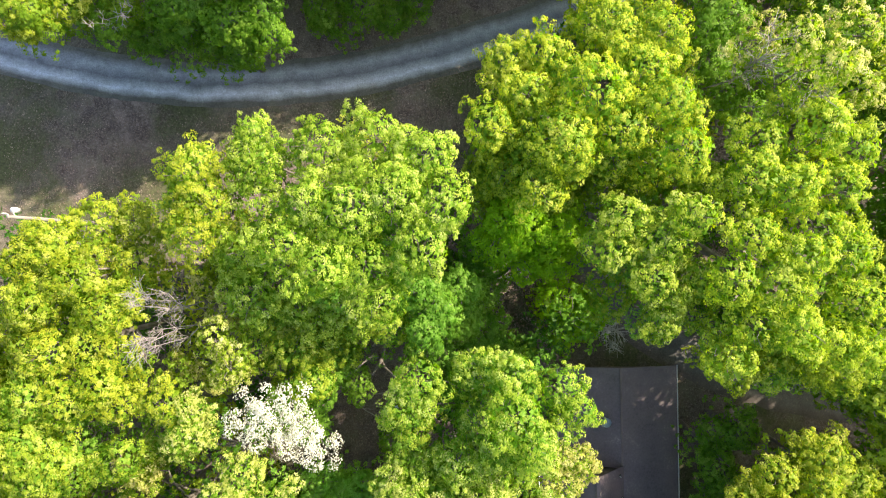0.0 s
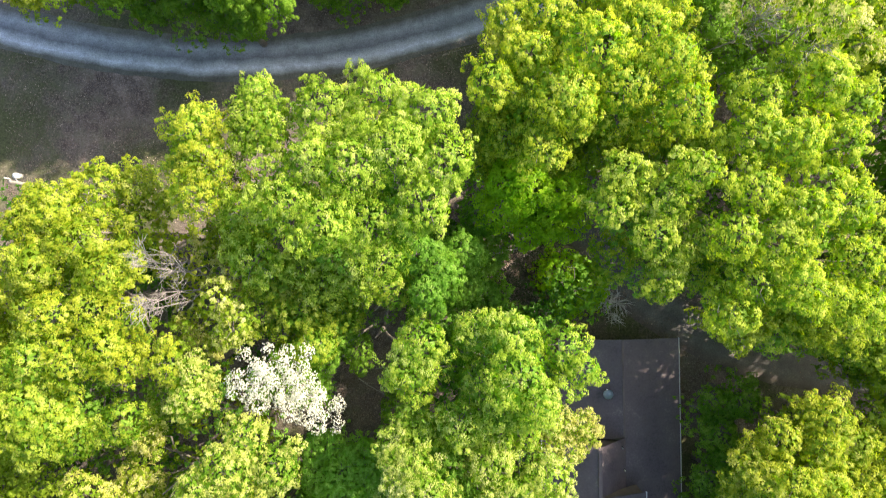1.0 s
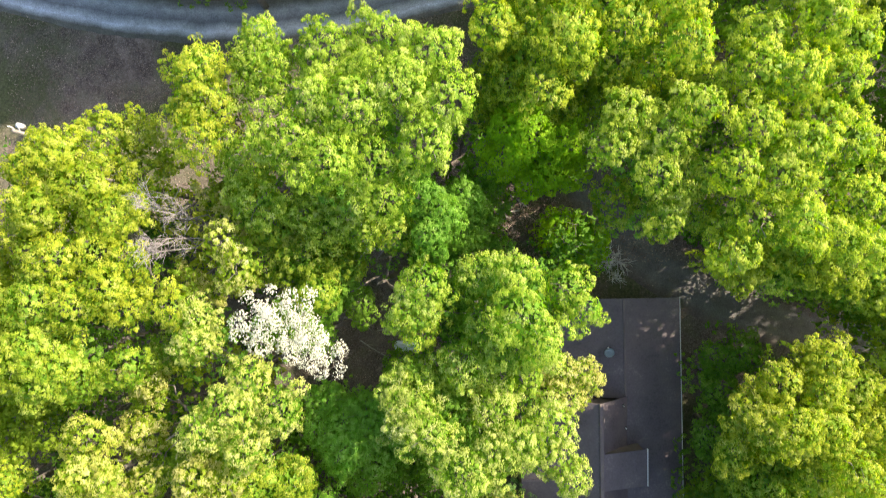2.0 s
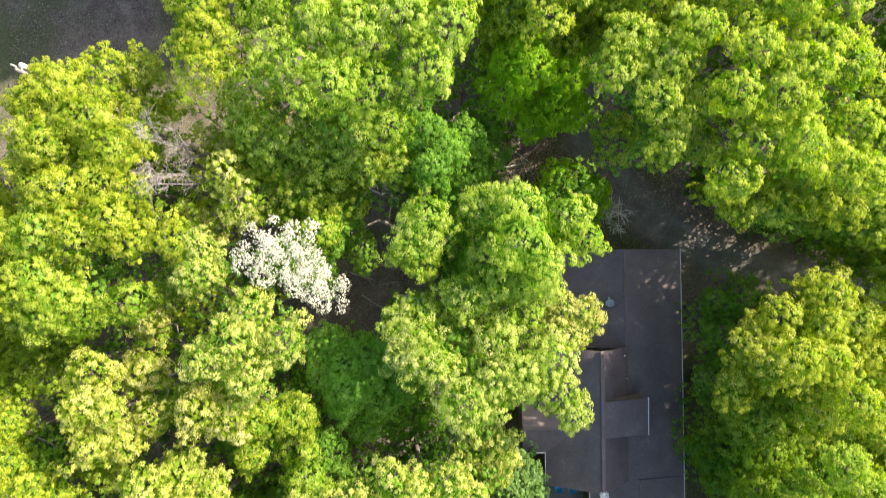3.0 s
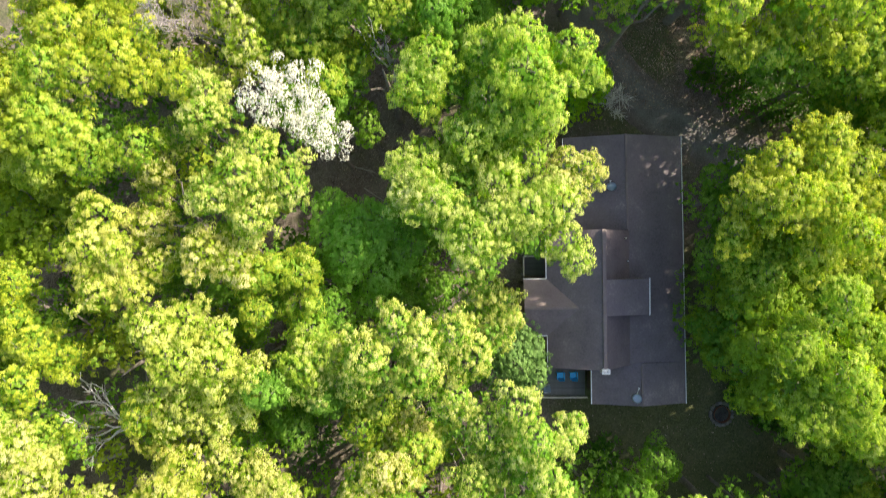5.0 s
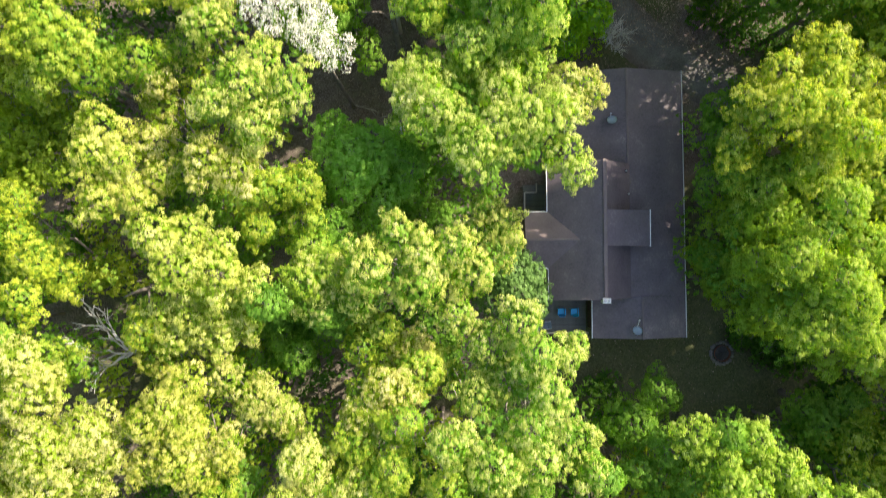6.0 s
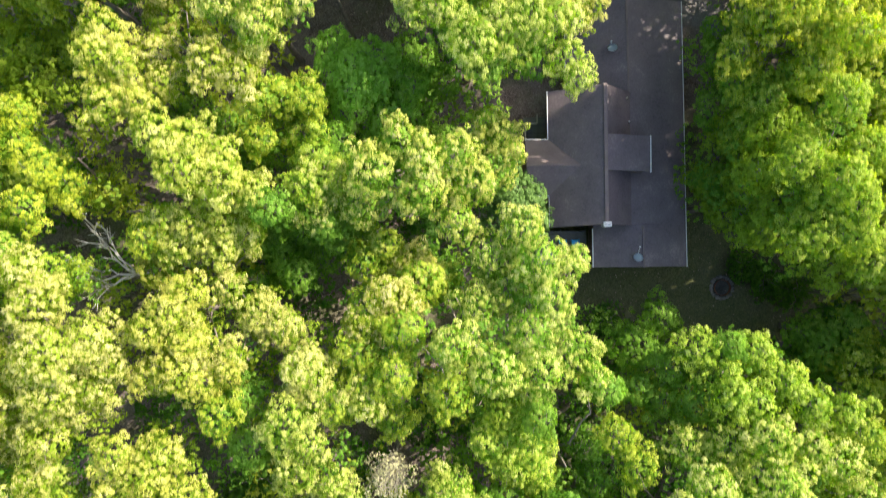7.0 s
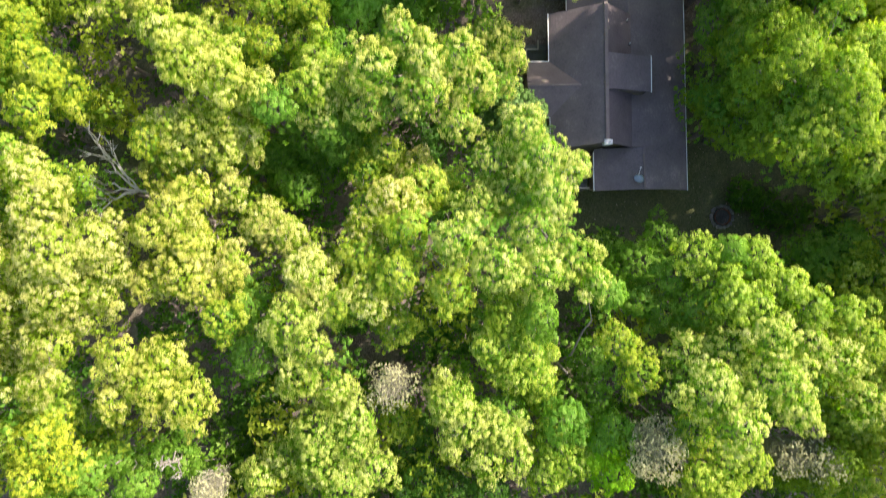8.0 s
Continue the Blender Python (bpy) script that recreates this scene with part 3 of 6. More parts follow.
def scrubby(x, y, z, radius, label, species="tan", dens=1.2):
    """A withered shrubby crown: a dense fan of thin stems and dry leaves."""
    rng = fresh()
    g = ground_z(x, y)
    root = thing("withered_tree", (x, y, g), label, "tree", "bare trees")
    h = z - g
    bm = bmesh.new()
    tube(bm, [(0, 0, -0.3), (0.05, 0.05, h * 0.35), (0, 0, h * 0.6)], [0.13, 0.1, 0.08], 7)
    part("trunk", bm, DEADWOOD, root, smooth=True)
    bm = bmesh.new()
    for i in range(220):
        e = unit(rng.normal(0, 1, 3) + np.array([0, 0, 0.9]))
        a = np.array([0, 0, h * rng.uniform(0.45, 0.62)])
        b = np.array([e[0] * radius, e[1] * radius, h - radius + e[2] * radius]) * np.array([rng.uniform(0.6, 1), rng.uniform(0.6, 1), 1])
        tube(bm, curved(a, b, 0.3, rng, 4, 0.06), [0.024, 0.017, 0.011, 0.005], 3)
    part("twig_fan", bm, TWIGBROWN, root)
    p, a = bough_tips(rng, np.array([0, 0, h - radius]), radius, dens, 1.0, -0.4)
    link_mesh("crown", quads("crown", blades(rng, p, a, 0.085, 9)), LEAF[species], root)


# the trees that stand round the house, lane and clearing
broadleaf("lime", -5.2, 1.4, "broad spreading oak in bright lime-green spring leaf", [(-9.3, 4.2, 19.1, 1.52), (-6.1, 4.9, 19.5, 1.63), (-3.4, 5.4, 19.6, 1.62), (-0.8, 4.4, 20.9, 1.43), (-0.1, 2.1, 21.1, 1.54), (-2.4, 2.6, 21.5, 1.52), (-4.6, 1.8, 21.6, 1.51), (-6.5, 2.1, 21.0, 1.29), (-1.1, 0.0, 21.1, 1.41), (-3.8, -0.7, 20.6, 1.57), (-5.6, -0.9, 21.7, 1.38), (-7.5, 0.0, 21.2, 1.41), (-3.0, -2.6, 20.0, 1.20), (-10.3, -0.2, 18.5, 1.40), (-9.8, -2.5, 18.5, 1.41), (-9.4, 2.2, 18.5, 1.40)], girth=0.4)
broadleaf("yellow", -12.5, 2.3, "thin-crowned tree in yellowish young leaf", [(-12.8, 3.9, 19.0, 1.55), (-12.1, 2.2, 19.1, 1.55), (-12.6, 0.8, 19.2, 1.37)], dens=0.75, under=0.5)
broadleaf("yellow", -18.7, -1.1, "tall tree in bright yellow-green new leaf, sunlit on top", [(-19.5, 1.3, 15.6, 1.85), (-17.4, 1.6, 15.3, 1.24), (-21.1, 0.0, 17.4, 1.75), (-19.2, -1.7, 18.1, 1.57), (-21.1, -2.8, 18.3, 1.42), (-17.5, -1.0, 15.3, 1.55), (-17.6, -3.3, 18.4, 1.55), (-16.6, -2.8, 17.4, 1.05)])
broadleaf("yellow", -19.0, -5.0, "tall tree in bright yellow-green new leaf, sunlit on top", [(-20.2, -5.5, 18.7, 1.41), (-18.5, -5.1, 18.2, 1.43), (-16.8, -5.7, 17.9, 1.30), (-17.5, -6.9, 18.9, 1.40), (-19.1, -7.7, 19.0, 1.40), (-16.8, -8.0, 17.8, 1.30), (-14.4, -8.1, 17.8, 1.16), (-22.1, -0.8, 17.5, 1.30), (-21.2, -2.3, 17.5, 1.30), (-22.2, -3.4, 17.5, 1.30), (-20.8, -0.4, 17.5, 1.21), (-21.9, -5.2, 17.5, 1.21)])
broadleaf("oak", -20.3, -10.6, "broad spreading oak in fresh mid-green spring leaf", [(-20.6, -10.9, 18.5, 1.70), (-19.8, -12.0, 17.2, 1.48), (-17.4, -11.4, 16.9, 1.50), (-21.1, -11.6, 18.3, 1.43), (-21.5, -10.0, 18.6, 1.41), (-21.1, -7.7, 18.9, 1.40)])
broadleaf("mint", -11.9, -12.1, "full round tree in pale mint-green spring leaf", [(-13.1, -8.6, 17.8, 1.16), (-11.2, -13.3, 18.9, 1.54), (-8.8, -13.3, 18.2, 1.44), (-10.6, -15.3, 18.2, 1.30), (-12.6, -14.2, 18.8, 1.13), (-13.3, -9.8, 18.0, 1.30), (-10.4, -11.9, 18.2, 1.29), (-15.2, -10.4, 16.0, 1.23)])
broadleaf("pale", -11.3, -5.4, "thin-crowned tree in pale yellowish young leaf", [(-10.9, -6.2, 18.2, 1.14), (-11.6, -4.7, 18.5, 1.13)], dens=0.5)
broadleaf("gold", 4.3, 4.7, "tall tree in bright yellow-green new leaf, sunlit on top", [(3.5, 9.5, 18.0, 1.43), (4.2, 7.6, 19.6, 1.22), (2.3, 6.0, 19.7, 1.35), (5.5, 5.4, 21.1, 1.41), (6.0, 4.6, 21.3, 1.15), (4.7, 2.9, 20.1, 1.20), (3.3, 4.0, 17.9, 1.29), (2.6, 4.2, 16.5, 1.34), (4.1, 3.7, 16.0, 1.36), (5.3, 3.2, 16.0, 1.27), (3.6, 2.8, 15.5, 1.29), (6.2, 2.8, 16.0, 1.21)], girth=0.35)
broadleaf("gold", 9.6, 6.2, "tall tree in bright yellow-green new leaf, sunlit on top", [(7.0, 7.4, 21.4, 1.53), (9.7, 8.6, 20.1, 1.46), (10.6, 6.9, 21.3, 1.28), (8.5, 5.7, 20.8, 1.43), (11.1, 4.5, 21.8, 1.26), (10.4, 4.2, 18.9, 1.11)], girth=0.35)
broadleaf("maple", 5.1, 0.5, "small vivid green tree beneath taller crowns", [(4.3, 1.4, 17.1, 1.52), (3.3, 0.3, 15.3, 1.44), (5.9, -0.0, 14.6, 1.47), (6.6, 1.2, 15.8, 1.26), (3.4, 1.7, 16.8, 1.37), (5.1, -0.9, 13.3, 1.35), (7.4, -0.4, 13.3, 1.18)])
broadleaf("lime", 10.3, 2.0, "full round tree in bright lime-green spring leaf", [(8.4, 1.3, 21.1, 1.29), (7.7, 0.0, 20.9, 1.17), (10.4, 0.5, 21.3, 1.28), (11.4, 1.5, 21.9, 1.12), (9.8, -1.5, 20.9, 1.17), (10.5, -3.4, 20.4, 0.92), (12.1, -1.7, 18.8, 1.11), (13.3, 3.1, 18.7, 1.26), (12.3, -1.4, 20.6, 1.05)])
broadleaf("gold", 9.6, 11.2, "tall tree in bright yellow-green new leaf, sunlit on top", [(8.3, 11.5, 18.6, 1.68), (10.9, 10.9, 19.1, 1.38)])
broadleaf("gold", 16.2, 3.5, "tall tree in bright yellow-green new leaf, sunlit on top", [(14.9, 4.9, 21.4, 1.27), (14.2, 3.0, 22.2, 1.36), (15.5, 2.7, 22.5, 1.22), (17.1, 5.4, 22.4, 1.23), (19.0, 4.6, 21.4, 1.27), (17.9, 2.7, 21.9, 1.25), (17.0, 1.0, 21.8, 1.26), (14.0, 0.5, 22.2, 1.24), (16.0, 6.5, 20.7, 0.91)])
broadleaf("gold", 17.0, 0.8, "tall tree in bright yellow-green new leaf, sunlit on top", [(13.0, -1.5, 22.3, 1.23), (15.1, -1.5, 22.3, 1.35), (16.0, -0.4, 22.6, 1.22), (14.4, -3.5, 21.3, 1.28), (16.1, -3.7, 21.9, 1.25), (18.3, -0.2, 22.0, 1.24), (19.5, -2.6, 20.6, 1.31), (18.7, -4.6, 20.6, 1.18), (13.6, -5.1, 20.8, 1.18), (20.0, -4.8, 20.5, 1.19)], girth=0.36)
broadleaf("pale", 17.3, 8.9, "thin-crowned tree in pale yellowish young leaf", [(14.4, 9.4, 20.8, 1.04), (16.3, 9.6, 21.6, 1.26), (16.8, 7.9, 23.2, 1.07), (19.8, 10.2, 20.6, 1.31), (19.1, 7.4, 21.5, 1.14)], dens=0.6)
broadleaf("summer", -22.5, 18.6, "broad spreading oak in fresh mid-green spring leaf", [(-23.5, 13.4, 15.2, 1.48), (-22.6, 14.4, 12.7, 1.59), (-19.3, 14.8, 13.2, 1.41)])
broadleaf("vivid", -14.0, 13.9, "small vivid green tree beneath taller crowns", [(-14.8, 14.5, 13.7, 1.55), (-12.9, 13.7, 12.8, 1.59), (-11.3, 14.4, 12.5, 1.60), (-12.7, 13.1, 10.3, 1.36), (-18.4, 13.8, 10.3, 1.53)])
broadleaf("vivid", -6.0, 16.8, "small vivid green tree beneath taller crowns", [(-3.7, 16.6, 5.8, 1.40), (-8.2, 16.9, 5.5, 1.61)])
broadleaf("vivid", -6.9, -7.2, "small vivid green tree beneath taller crowns", [(-6.6, -6.5, 13.9, 1.46), (-7.2, -7.9, 14.7, 1.43)])
broadleaf("lime", 2.3, -8.6, "full round tree in bright lime-green spring leaf", [(-1.3, -6.9, 18.2, 1.43), (-1.9, -8.4, 18.0, 1.30), (1.6, -6.4, 17.8, 1.30), (3.5, -6.4, 19.3, 1.24), (3.5, -8.2, 20.7, 1.45), (5.9, -7.0, 19.4, 1.24), (6.7, -8.0, 19.4, 0.96), (1.9, -9.0, 18.0, 1.44), (4.4, -9.6, 20.2, 1.21), (2.9, -10.0, 19.1, 1.25), (0.8, -10.9, 18.3, 1.29), (4.0, -10.1, 18.5, 1.28)])
broadleaf("straw", -18.7, -17.6, "straw-yellow tree in thin young leaf with catkins", [(-19.4, -15.1, 17.0, 1.35), (-19.3, -16.7, 18.1, 1.15), (-18.0, -17.1, 17.8, 1.02), (-19.1, -19.2, 17.3, 1.34), (-17.5, -19.0, 17.1, 1.05), (-18.8, -18.4, 16.9, 1.21)])
broadleaf("straw", -14.3, -24.2, "straw-yellow tree in thin young leaf with catkins", [(-16.1, -21.0, 18.2, 1.31), (-14.9, -20.9, 16.5, 1.52), (-13.2, -21.8, 16.1, 1.23), (-15.0, -22.8, 18.0, 1.45), (-13.2, -23.2, 16.9, 1.65), (-11.3, -24.0, 16.3, 1.23), (-17.2, -25.4, 15.0, 1.27), (-15.3, -25.7, 15.0, 1.34), (-13.4, -25.5, 15.0, 1.27), (-12.1, -26.1, 14.5, 1.16), (-16.3, -26.9, 14.5, 1.23), (-13.7, -26.9, 14.5, 1.16)])
broadleaf("gold", -23.7, -22.3, "tall tree in bright yellow-green new leaf, sunlit on top", [(-26.3, -19.0, 13.6, 1.26), (-24.1, -22.5, 15.0, 1.52), (-23.3, -23.1, 14.1, 1.24), (-24.9, -24.6, 15.2, 1.36), (-25.7, -21.0, 14.6, 1.38), (-23.5, -23.7, 13.0, 1.28), (-24.0, -22.3, 14.9, 1.37)])
broadleaf("pale", -15.6, -15.6, "full round tree in pale yellow-green spring leaf", [(-11.9, -17.4, 17.2, 1.34), (-13.4, -17.1, 17.7, 1.32), (-16.4, -17.9, 16.3, 1.22), (-17.5, -15.6, 14.8, 1.44), (-17.6, -13.1, 13.8, 1.32), (-16.9, -12.2, 15.8, 1.24)])
broadleaf("oak", -10.3, -18.5, "broad spreading oak in fresh mid-green spring leaf", [(-10.4, -18.1, 15.1, 1.27), (-8.7, -18.3, 14.2, 1.31), (-9.2, -20.1, 13.4, 1.34), (-11.6, -20.6, 14.2, 1.14), (-12.0, -16.1, 15.9, 1.24), (-11.2, -18.3, 15.4, 1.26), (-9.1, -18.2, 14.7, 1.29)])
broadleaf("elm", -5.6, -16.6, "full round tree in bright lime-green spring leaf", [(-7.1, -14.8, 11.1, 1.37), (-6.3, -17.1, 12.9, 1.46), (-4.9, -15.9, 11.4, 1.36), (-6.4, -15.5, 12.6, 1.31), (-4.9, -16.2, 11.9, 1.34), (-3.1, -17.4, 10.5, 1.22), (-5.4, -20.3, 9.2, 1.45), (-7.3, -14.5, 11.9, 1.5), (-5.1, -15.0, 11.9, 1.5), (-6.6, -18.0, 11.9, 1.5), (-3.4, -15.6, 10.9, 1.2), (-4.6, -18.8, 10.4, 1.39), (-7.9, -16.2, 11.9, 1.33)])
broadleaf("oak", -8.0, -22.7, "broad spreading oak in fresh mid-green spring leaf", [(-8.2, -21.7, 14.8, 1.45), (-8.7, -23.6, 15.6, 1.26), (-7.2, -22.8, 15.3, 1.27)], under=1.6)
broadleaf("mint", 1.7, -14.8, "full round tree in pale mint-green spring leaf", [(-1.1, -14.4, 18.7, 1.27), (0.8, -16.4, 19.1, 1.40), (2.3, -15.6, 18.6, 1.28), (3.7, -15.0, 18.6, 1.42), (5.4, -14.3, 17.2, 1.34), (6.1, -16.5, 16.3, 1.22), (6.7, -17.6, 16.4, 0.91), (2.4, -13.4, 17.7, 1.32), (-1.7, -13.3, 18.2, 1.15), (0.6, -14.4, 15.9, 1.39), (-2.5, -13.0, 18.0, 1.0), (-2.3, -14.0, 18.1, 1.15)], under=1.7)
broadleaf("cedar", 4.4, -23.5, "feathery grey-green cedar against the house wall", [(3.1, -22.3, 8.4, 1.71), (4.6, -23.5, 8.4, 1.53), (4.3, -24.4, 9.5, 1.33), (3.8, -23.3, 9.5, 1.33), (5.4, -23.7, 9.0, 1.12), (3.3, -22.1, 8.8, 1.42), (5.6, -25.2, 8.2, 1.1), (4.8, -24.2, 8.6, 1.3), (5.5, -24.6, 7.8, 1.30), (3.6, -23.9, 9.0, 1.49), (4.9, -25.5, 8.0, 1.22), (3.1, -25.4, 8.2, 1.37), (6.0, -26.2, 7.0, 0.94)], leaf=0.09, per=24, size=0.13, dens=1.3)
# last four boughs lie out of view, added to shade the ridge
broadleaf("yellow", 20.1, -15.0, "tall tree in bright yellow-green new leaf, sunlit on top", [(20.3, -11.3, 17.2, 1.48), (17.9, -12.2, 16.9, 1.24), (16.7, -14.0, 16.8, 1.38), (17.8, -14.3, 18.5, 1.31), (19.6, -14.6, 18.2, 1.44), (20.2, -16.4, 19.7, 1.10), (15.8, -16.2, 16.1, 1.13), (19.6, -17.2, 17.4, 1.36), (19.7, -15.7, 17.8, 1.21), (16.9, -14.7, 17.7, 1.21), (23.5, -15.5, 18.0, 1.70), (24.6, -13.8, 18.0, 1.70), (23.2, -18.0, 17.0, 1.60), (25.5, -16.5, 17.5, 1.70)])
# lower left of the yellow-topped tree, its shade put into greener leaf
broadleaf("summer", 18.7, -24.1, "full tree in mid-green leaf beside the house", [(18.3, -19.7, 11.1, 1.69), (18.2, -20.1, 15.2, 1.51), (18.6, -23.3, 12.7, 1.62), (18.3, -23.2, 11.8, 1.49), (19.2, -26.1, 12.2, 1.48), (18.1, -22.8, 8.0, 1.64), (18.7, -24.7, 8.8, 1.61), (19.2, -26.2, 12.1, 1.48), (21.4, -27.1, 12.7, 1.46), (23.2, -28.1, 13.0, 1.45), (19.4, -24.2, 13.6, 1.42), (17.8, -22.5, 14.8, 1.37)])
broadleaf("oak", 20.4, -24.2, "broad spreading oak in fresh mid-green spring leaf", [(19.9, -19.5, 19.2, 1.16), (20.2, -25.9, 16.3, 1.42), (21.5, -24.8, 17.8, 1.32), (18.5, -22.2, 17.7, 1.36), (20.4, -24.3, 17.3, 1.35), (22.3, -21.9, 17.1, 1.35), (23.9, -28.0, 15.1, 1.44), (19.9, -26.3, 16.7, 1.37), (21.8, -26.3, 17.2, 1.35), (18.8, -22.9, 17.3, 1.24), (20.4, -23.5, 18.4, 1.3)])
broadleaf("mint", -2.4, -22.9, "full round tree in pale mint-green spring leaf", [(-3.2, -21.0, 16.9, 1.21), (-2.1, -22.1, 16.5, 1.38), (-0.2, -21.7, 15.8, 1.41), (1.9, -20.5, 12.6, 1.54), (2.9, -20.2, 13.2, 1.2), (2.0, -19.3, 13.0, 1.1), (3.2, -21.3, 12.8, 1.0), (-4.8, -22.8, 17.1, 1.50), (-8.0, -23.1, 15.3, 1.43), (-2.1, -23.9, 16.2, 1.54), (1.1, -23.3, 14.8, 1.61), (-5.4, -24.4, 15.1, 1.44), (0.1, -25.6, 15.1, 1.27), (-8.4, -24.6, 15.0, 1.28), (2.7, -21.8, 12.4, 1.37)])
broadleaf("mint", 4.2, -30.6, "full round tree in pale yellow-green spring leaf", [(3.7, -26.1, 15.7, 1.41), (2.0, -27.6, 14.7, 1.62), (4.5, -27.7, 16.7, 1.52), (2.9, -29.5, 14.7, 1.62), (5.2, -29.9, 16.5, 1.39), (1.3, -30.5, 14.8, 1.45), (4.2, -31.7, 16.7, 1.53), (7.0, -33.5, 13.6, 1.67), (8.1, -34.8, 14.3, 1.15), (2.0, -33.8, 16.9, 1.68), (4.7, -34.3, 15.3, 1.60), (-0.4, -32.3, 17.6, 1.34), (7.4, -27.6, 12.9, 0.95), (6.8, -28.4, 13.6, 0.93)])
broadleaf("oak", -3.5, -30.9, "broad spreading oak in fresh mid-green spring leaf", [(-2.9, -31.7, 16.0, 1.41), (-5.3, -30.7, 14.4, 1.47), (-2.3, -29.1, 13.9, 1.66), (-5.8, -28.0, 12.2, 1.39), (-3.5, -34.2, 16.2, 1.40), (-4.4, -26.8, 12.2, 1.39), (-0.4, -35.1, 16.6, 1.38), (-5.5, -33.1, 14.8, 1.30), (-1.0, -29.1, 12.2, 1.56)])
broadleaf("lime", 3.5, -39.3, "full round tree in bright lime-green spring leaf", [(3.0, -37.0, 13.6, 1.68), (2.9, -39.8, 11.4, 1.60), (4.7, -41.2, 11.1, 1.43)])
broadleaf("pale", -23.2, -34.4, "thin-crowned tree in pale yellowish young leaf", [(-24.6, -30.3, 15.3, 1.91), (-22.7, -32.8, 17.1, 1.81), (-21.1, -32.3, 15.8, 1.73), (-20.8, -33.6, 14.6, 1.47), (-23.5, -35.3, 15.9, 1.72), (-23.0, -36.6, 13.6, 1.67), (-24.5, -38.5, 14.4, 1.80), (-25.5, -40.9, 13.9, 1.49), (-21.6, -35.3, 14.3, 1.48), (-25.2, -28.4, 15.3, 1.60)])
broadleaf("oak", -23.0, -28.8, "broad spreading oak in fresh mid-green spring leaf", [(-23.0, -28.8, 12.9, 1.07)], dens=0.7)
broadleaf("gold", -26.2, -45.8, "tall tree in bright yellow-green new leaf, sunlit on top", [(-26.2, -44.3, 11.9, 1.75), (-26.2, -45.0, 12.5, 1.72), (-25.1, -46.5, 12.0, 1.39), (-27.2, -47.4, 12.0, 1.39)])
broadleaf("straw", -16.2, -30.9, "straw-yellow tree in thin young leaf with catkins", [(-15.7, -29.7, 15.0, 1.45), (-17.8, -31.6, 15.4, 1.27), (-15.9, -32.4, 14.6, 1.63), (-16.6, -34.3, 14.5, 1.63), (-15.4, -35.0, 14.0, 1.49), (-18.3, -34.7, 13.7, 1.34), (-13.6, -34.4, 14.0, 0.99), (-16.6, -30.8, 15.5, 1.33), (-16.1, -32.2, 14.7, 1.37), (-17.8, -27.1, 13.0, 1.19), (-18.3, -28.5, 13.0, 1.19), (-13.7, -25.9, 13.0, 1.02), (-13.1, -26.8, 12.5, 0.86), (-17.3, -29.5, 13.0, 1.02)])
broadleaf("oak", -14.2, -37.0, "broad spreading oak in fresh mid-green spring leaf", [(-14.2, -37.0, 14.0, 1.49)])
broadleaf("straw", -19.1, -40.8, "straw-yellow tree in thin young leaf with catkins", [(-18.1, -39.7, 13.6, 1.68), (-20.5, -39.3, 14.0, 1.33), (-18.9, -41.0, 13.9, 1.66), (-16.7, -42.1, 13.7, 1.67), (-21.1, -42.1, 13.4, 1.35)])
broadleaf("pale", -9.0, -33.8, "full round tree in pale yellow-green spring leaf", [(-10.5, -31.8, 12.9, 1.37), (-8.7, -34.3, 15.1, 1.61), (-8.1, -35.9, 15.0, 1.45), (-5.2, -35.8, 15.5, 1.27), (-12.2, -31.1, 12.8, 1.54), (-9.2, -34.1, 15.1, 1.35)])
broadleaf("mint", -9.1, -39.4, "full round tree in pale mint-green spring leaf", [(-9.8, -37.0, 16.0, 1.56), (-8.9, -38.6, 14.4, 1.48), (-9.7, -40.4, 13.7, 1.51), (-7.9, -41.4, 12.5, 1.38)])
broadleaf("mint", -8.6, -46.3, "full round tree in bright lime-green spring leaf", [(-8.8, -44.9, 11.7, 2.12), (-6.7, -44.0, 11.7, 1.77), (-8.9, -46.5, 11.5, 1.77), (-6.8, -45.5, 11.5, 1.41), (-11.4, -46.6, 10.0, 1.65), (-5.4, -47.1, 11.0, 1.43), (-7.5, -47.9, 11.5, 1.59), (-13.2, -48.1, 10.0, 1.28)])
broadleaf("mint", 1.3, -44.2, "thin-crowned tree in pale yellowish young leaf", [(-0.4, -42.1, 12.2, 1.74), (0.3, -43.8, 12.6, 1.89), (2.0, -44.3, 12.5, 1.38), (2.8, -44.3, 12.5, 1.31), (3.7, -46.2, 12.0, 1.19), (1.6, -46.1, 12.3, 1.31), (-0.8, -42.3, 13.0, 1.29)])
broadleaf("lime", 18.5, -35.4, "full round tree in bright lime-green spring leaf", [(14.8, -33.3, 13.3, 1.52), (18.1, -33.6, 13.5, 1.51), (19.6, -35.3, 13.8, 1.50), (20.7, -36.4, 14.8, 1.30), (22.8, -36.8, 14.5, 1.31), (16.3, -35.8, 14.5, 1.47), (17.5, -36.4, 14.6, 1.47)])
broadleaf("vivid", 14.0, -34.9, "small vivid green tree beneath taller crowns", [(12.3, -33.9, 8.6, 1.91), (14.7, -32.1, 7.3, 1.57), (15.3, -36.8, 12.3, 1.74), (16.4, -32.9, 13.7, 1.00), (12.0, -36.4, 10.5, 1.28), (13.5, -37.1, 10.4, 1.46), (13.9, -34.8, 11.4, 1.42)])
broadleaf("oak", 10.5, -39.7, "broad spreading oak in fresh mid-green spring leaf", [(9.9, -38.7, 12.8, 1.37), (11.1, -40.7, 13.2, 1.36)])
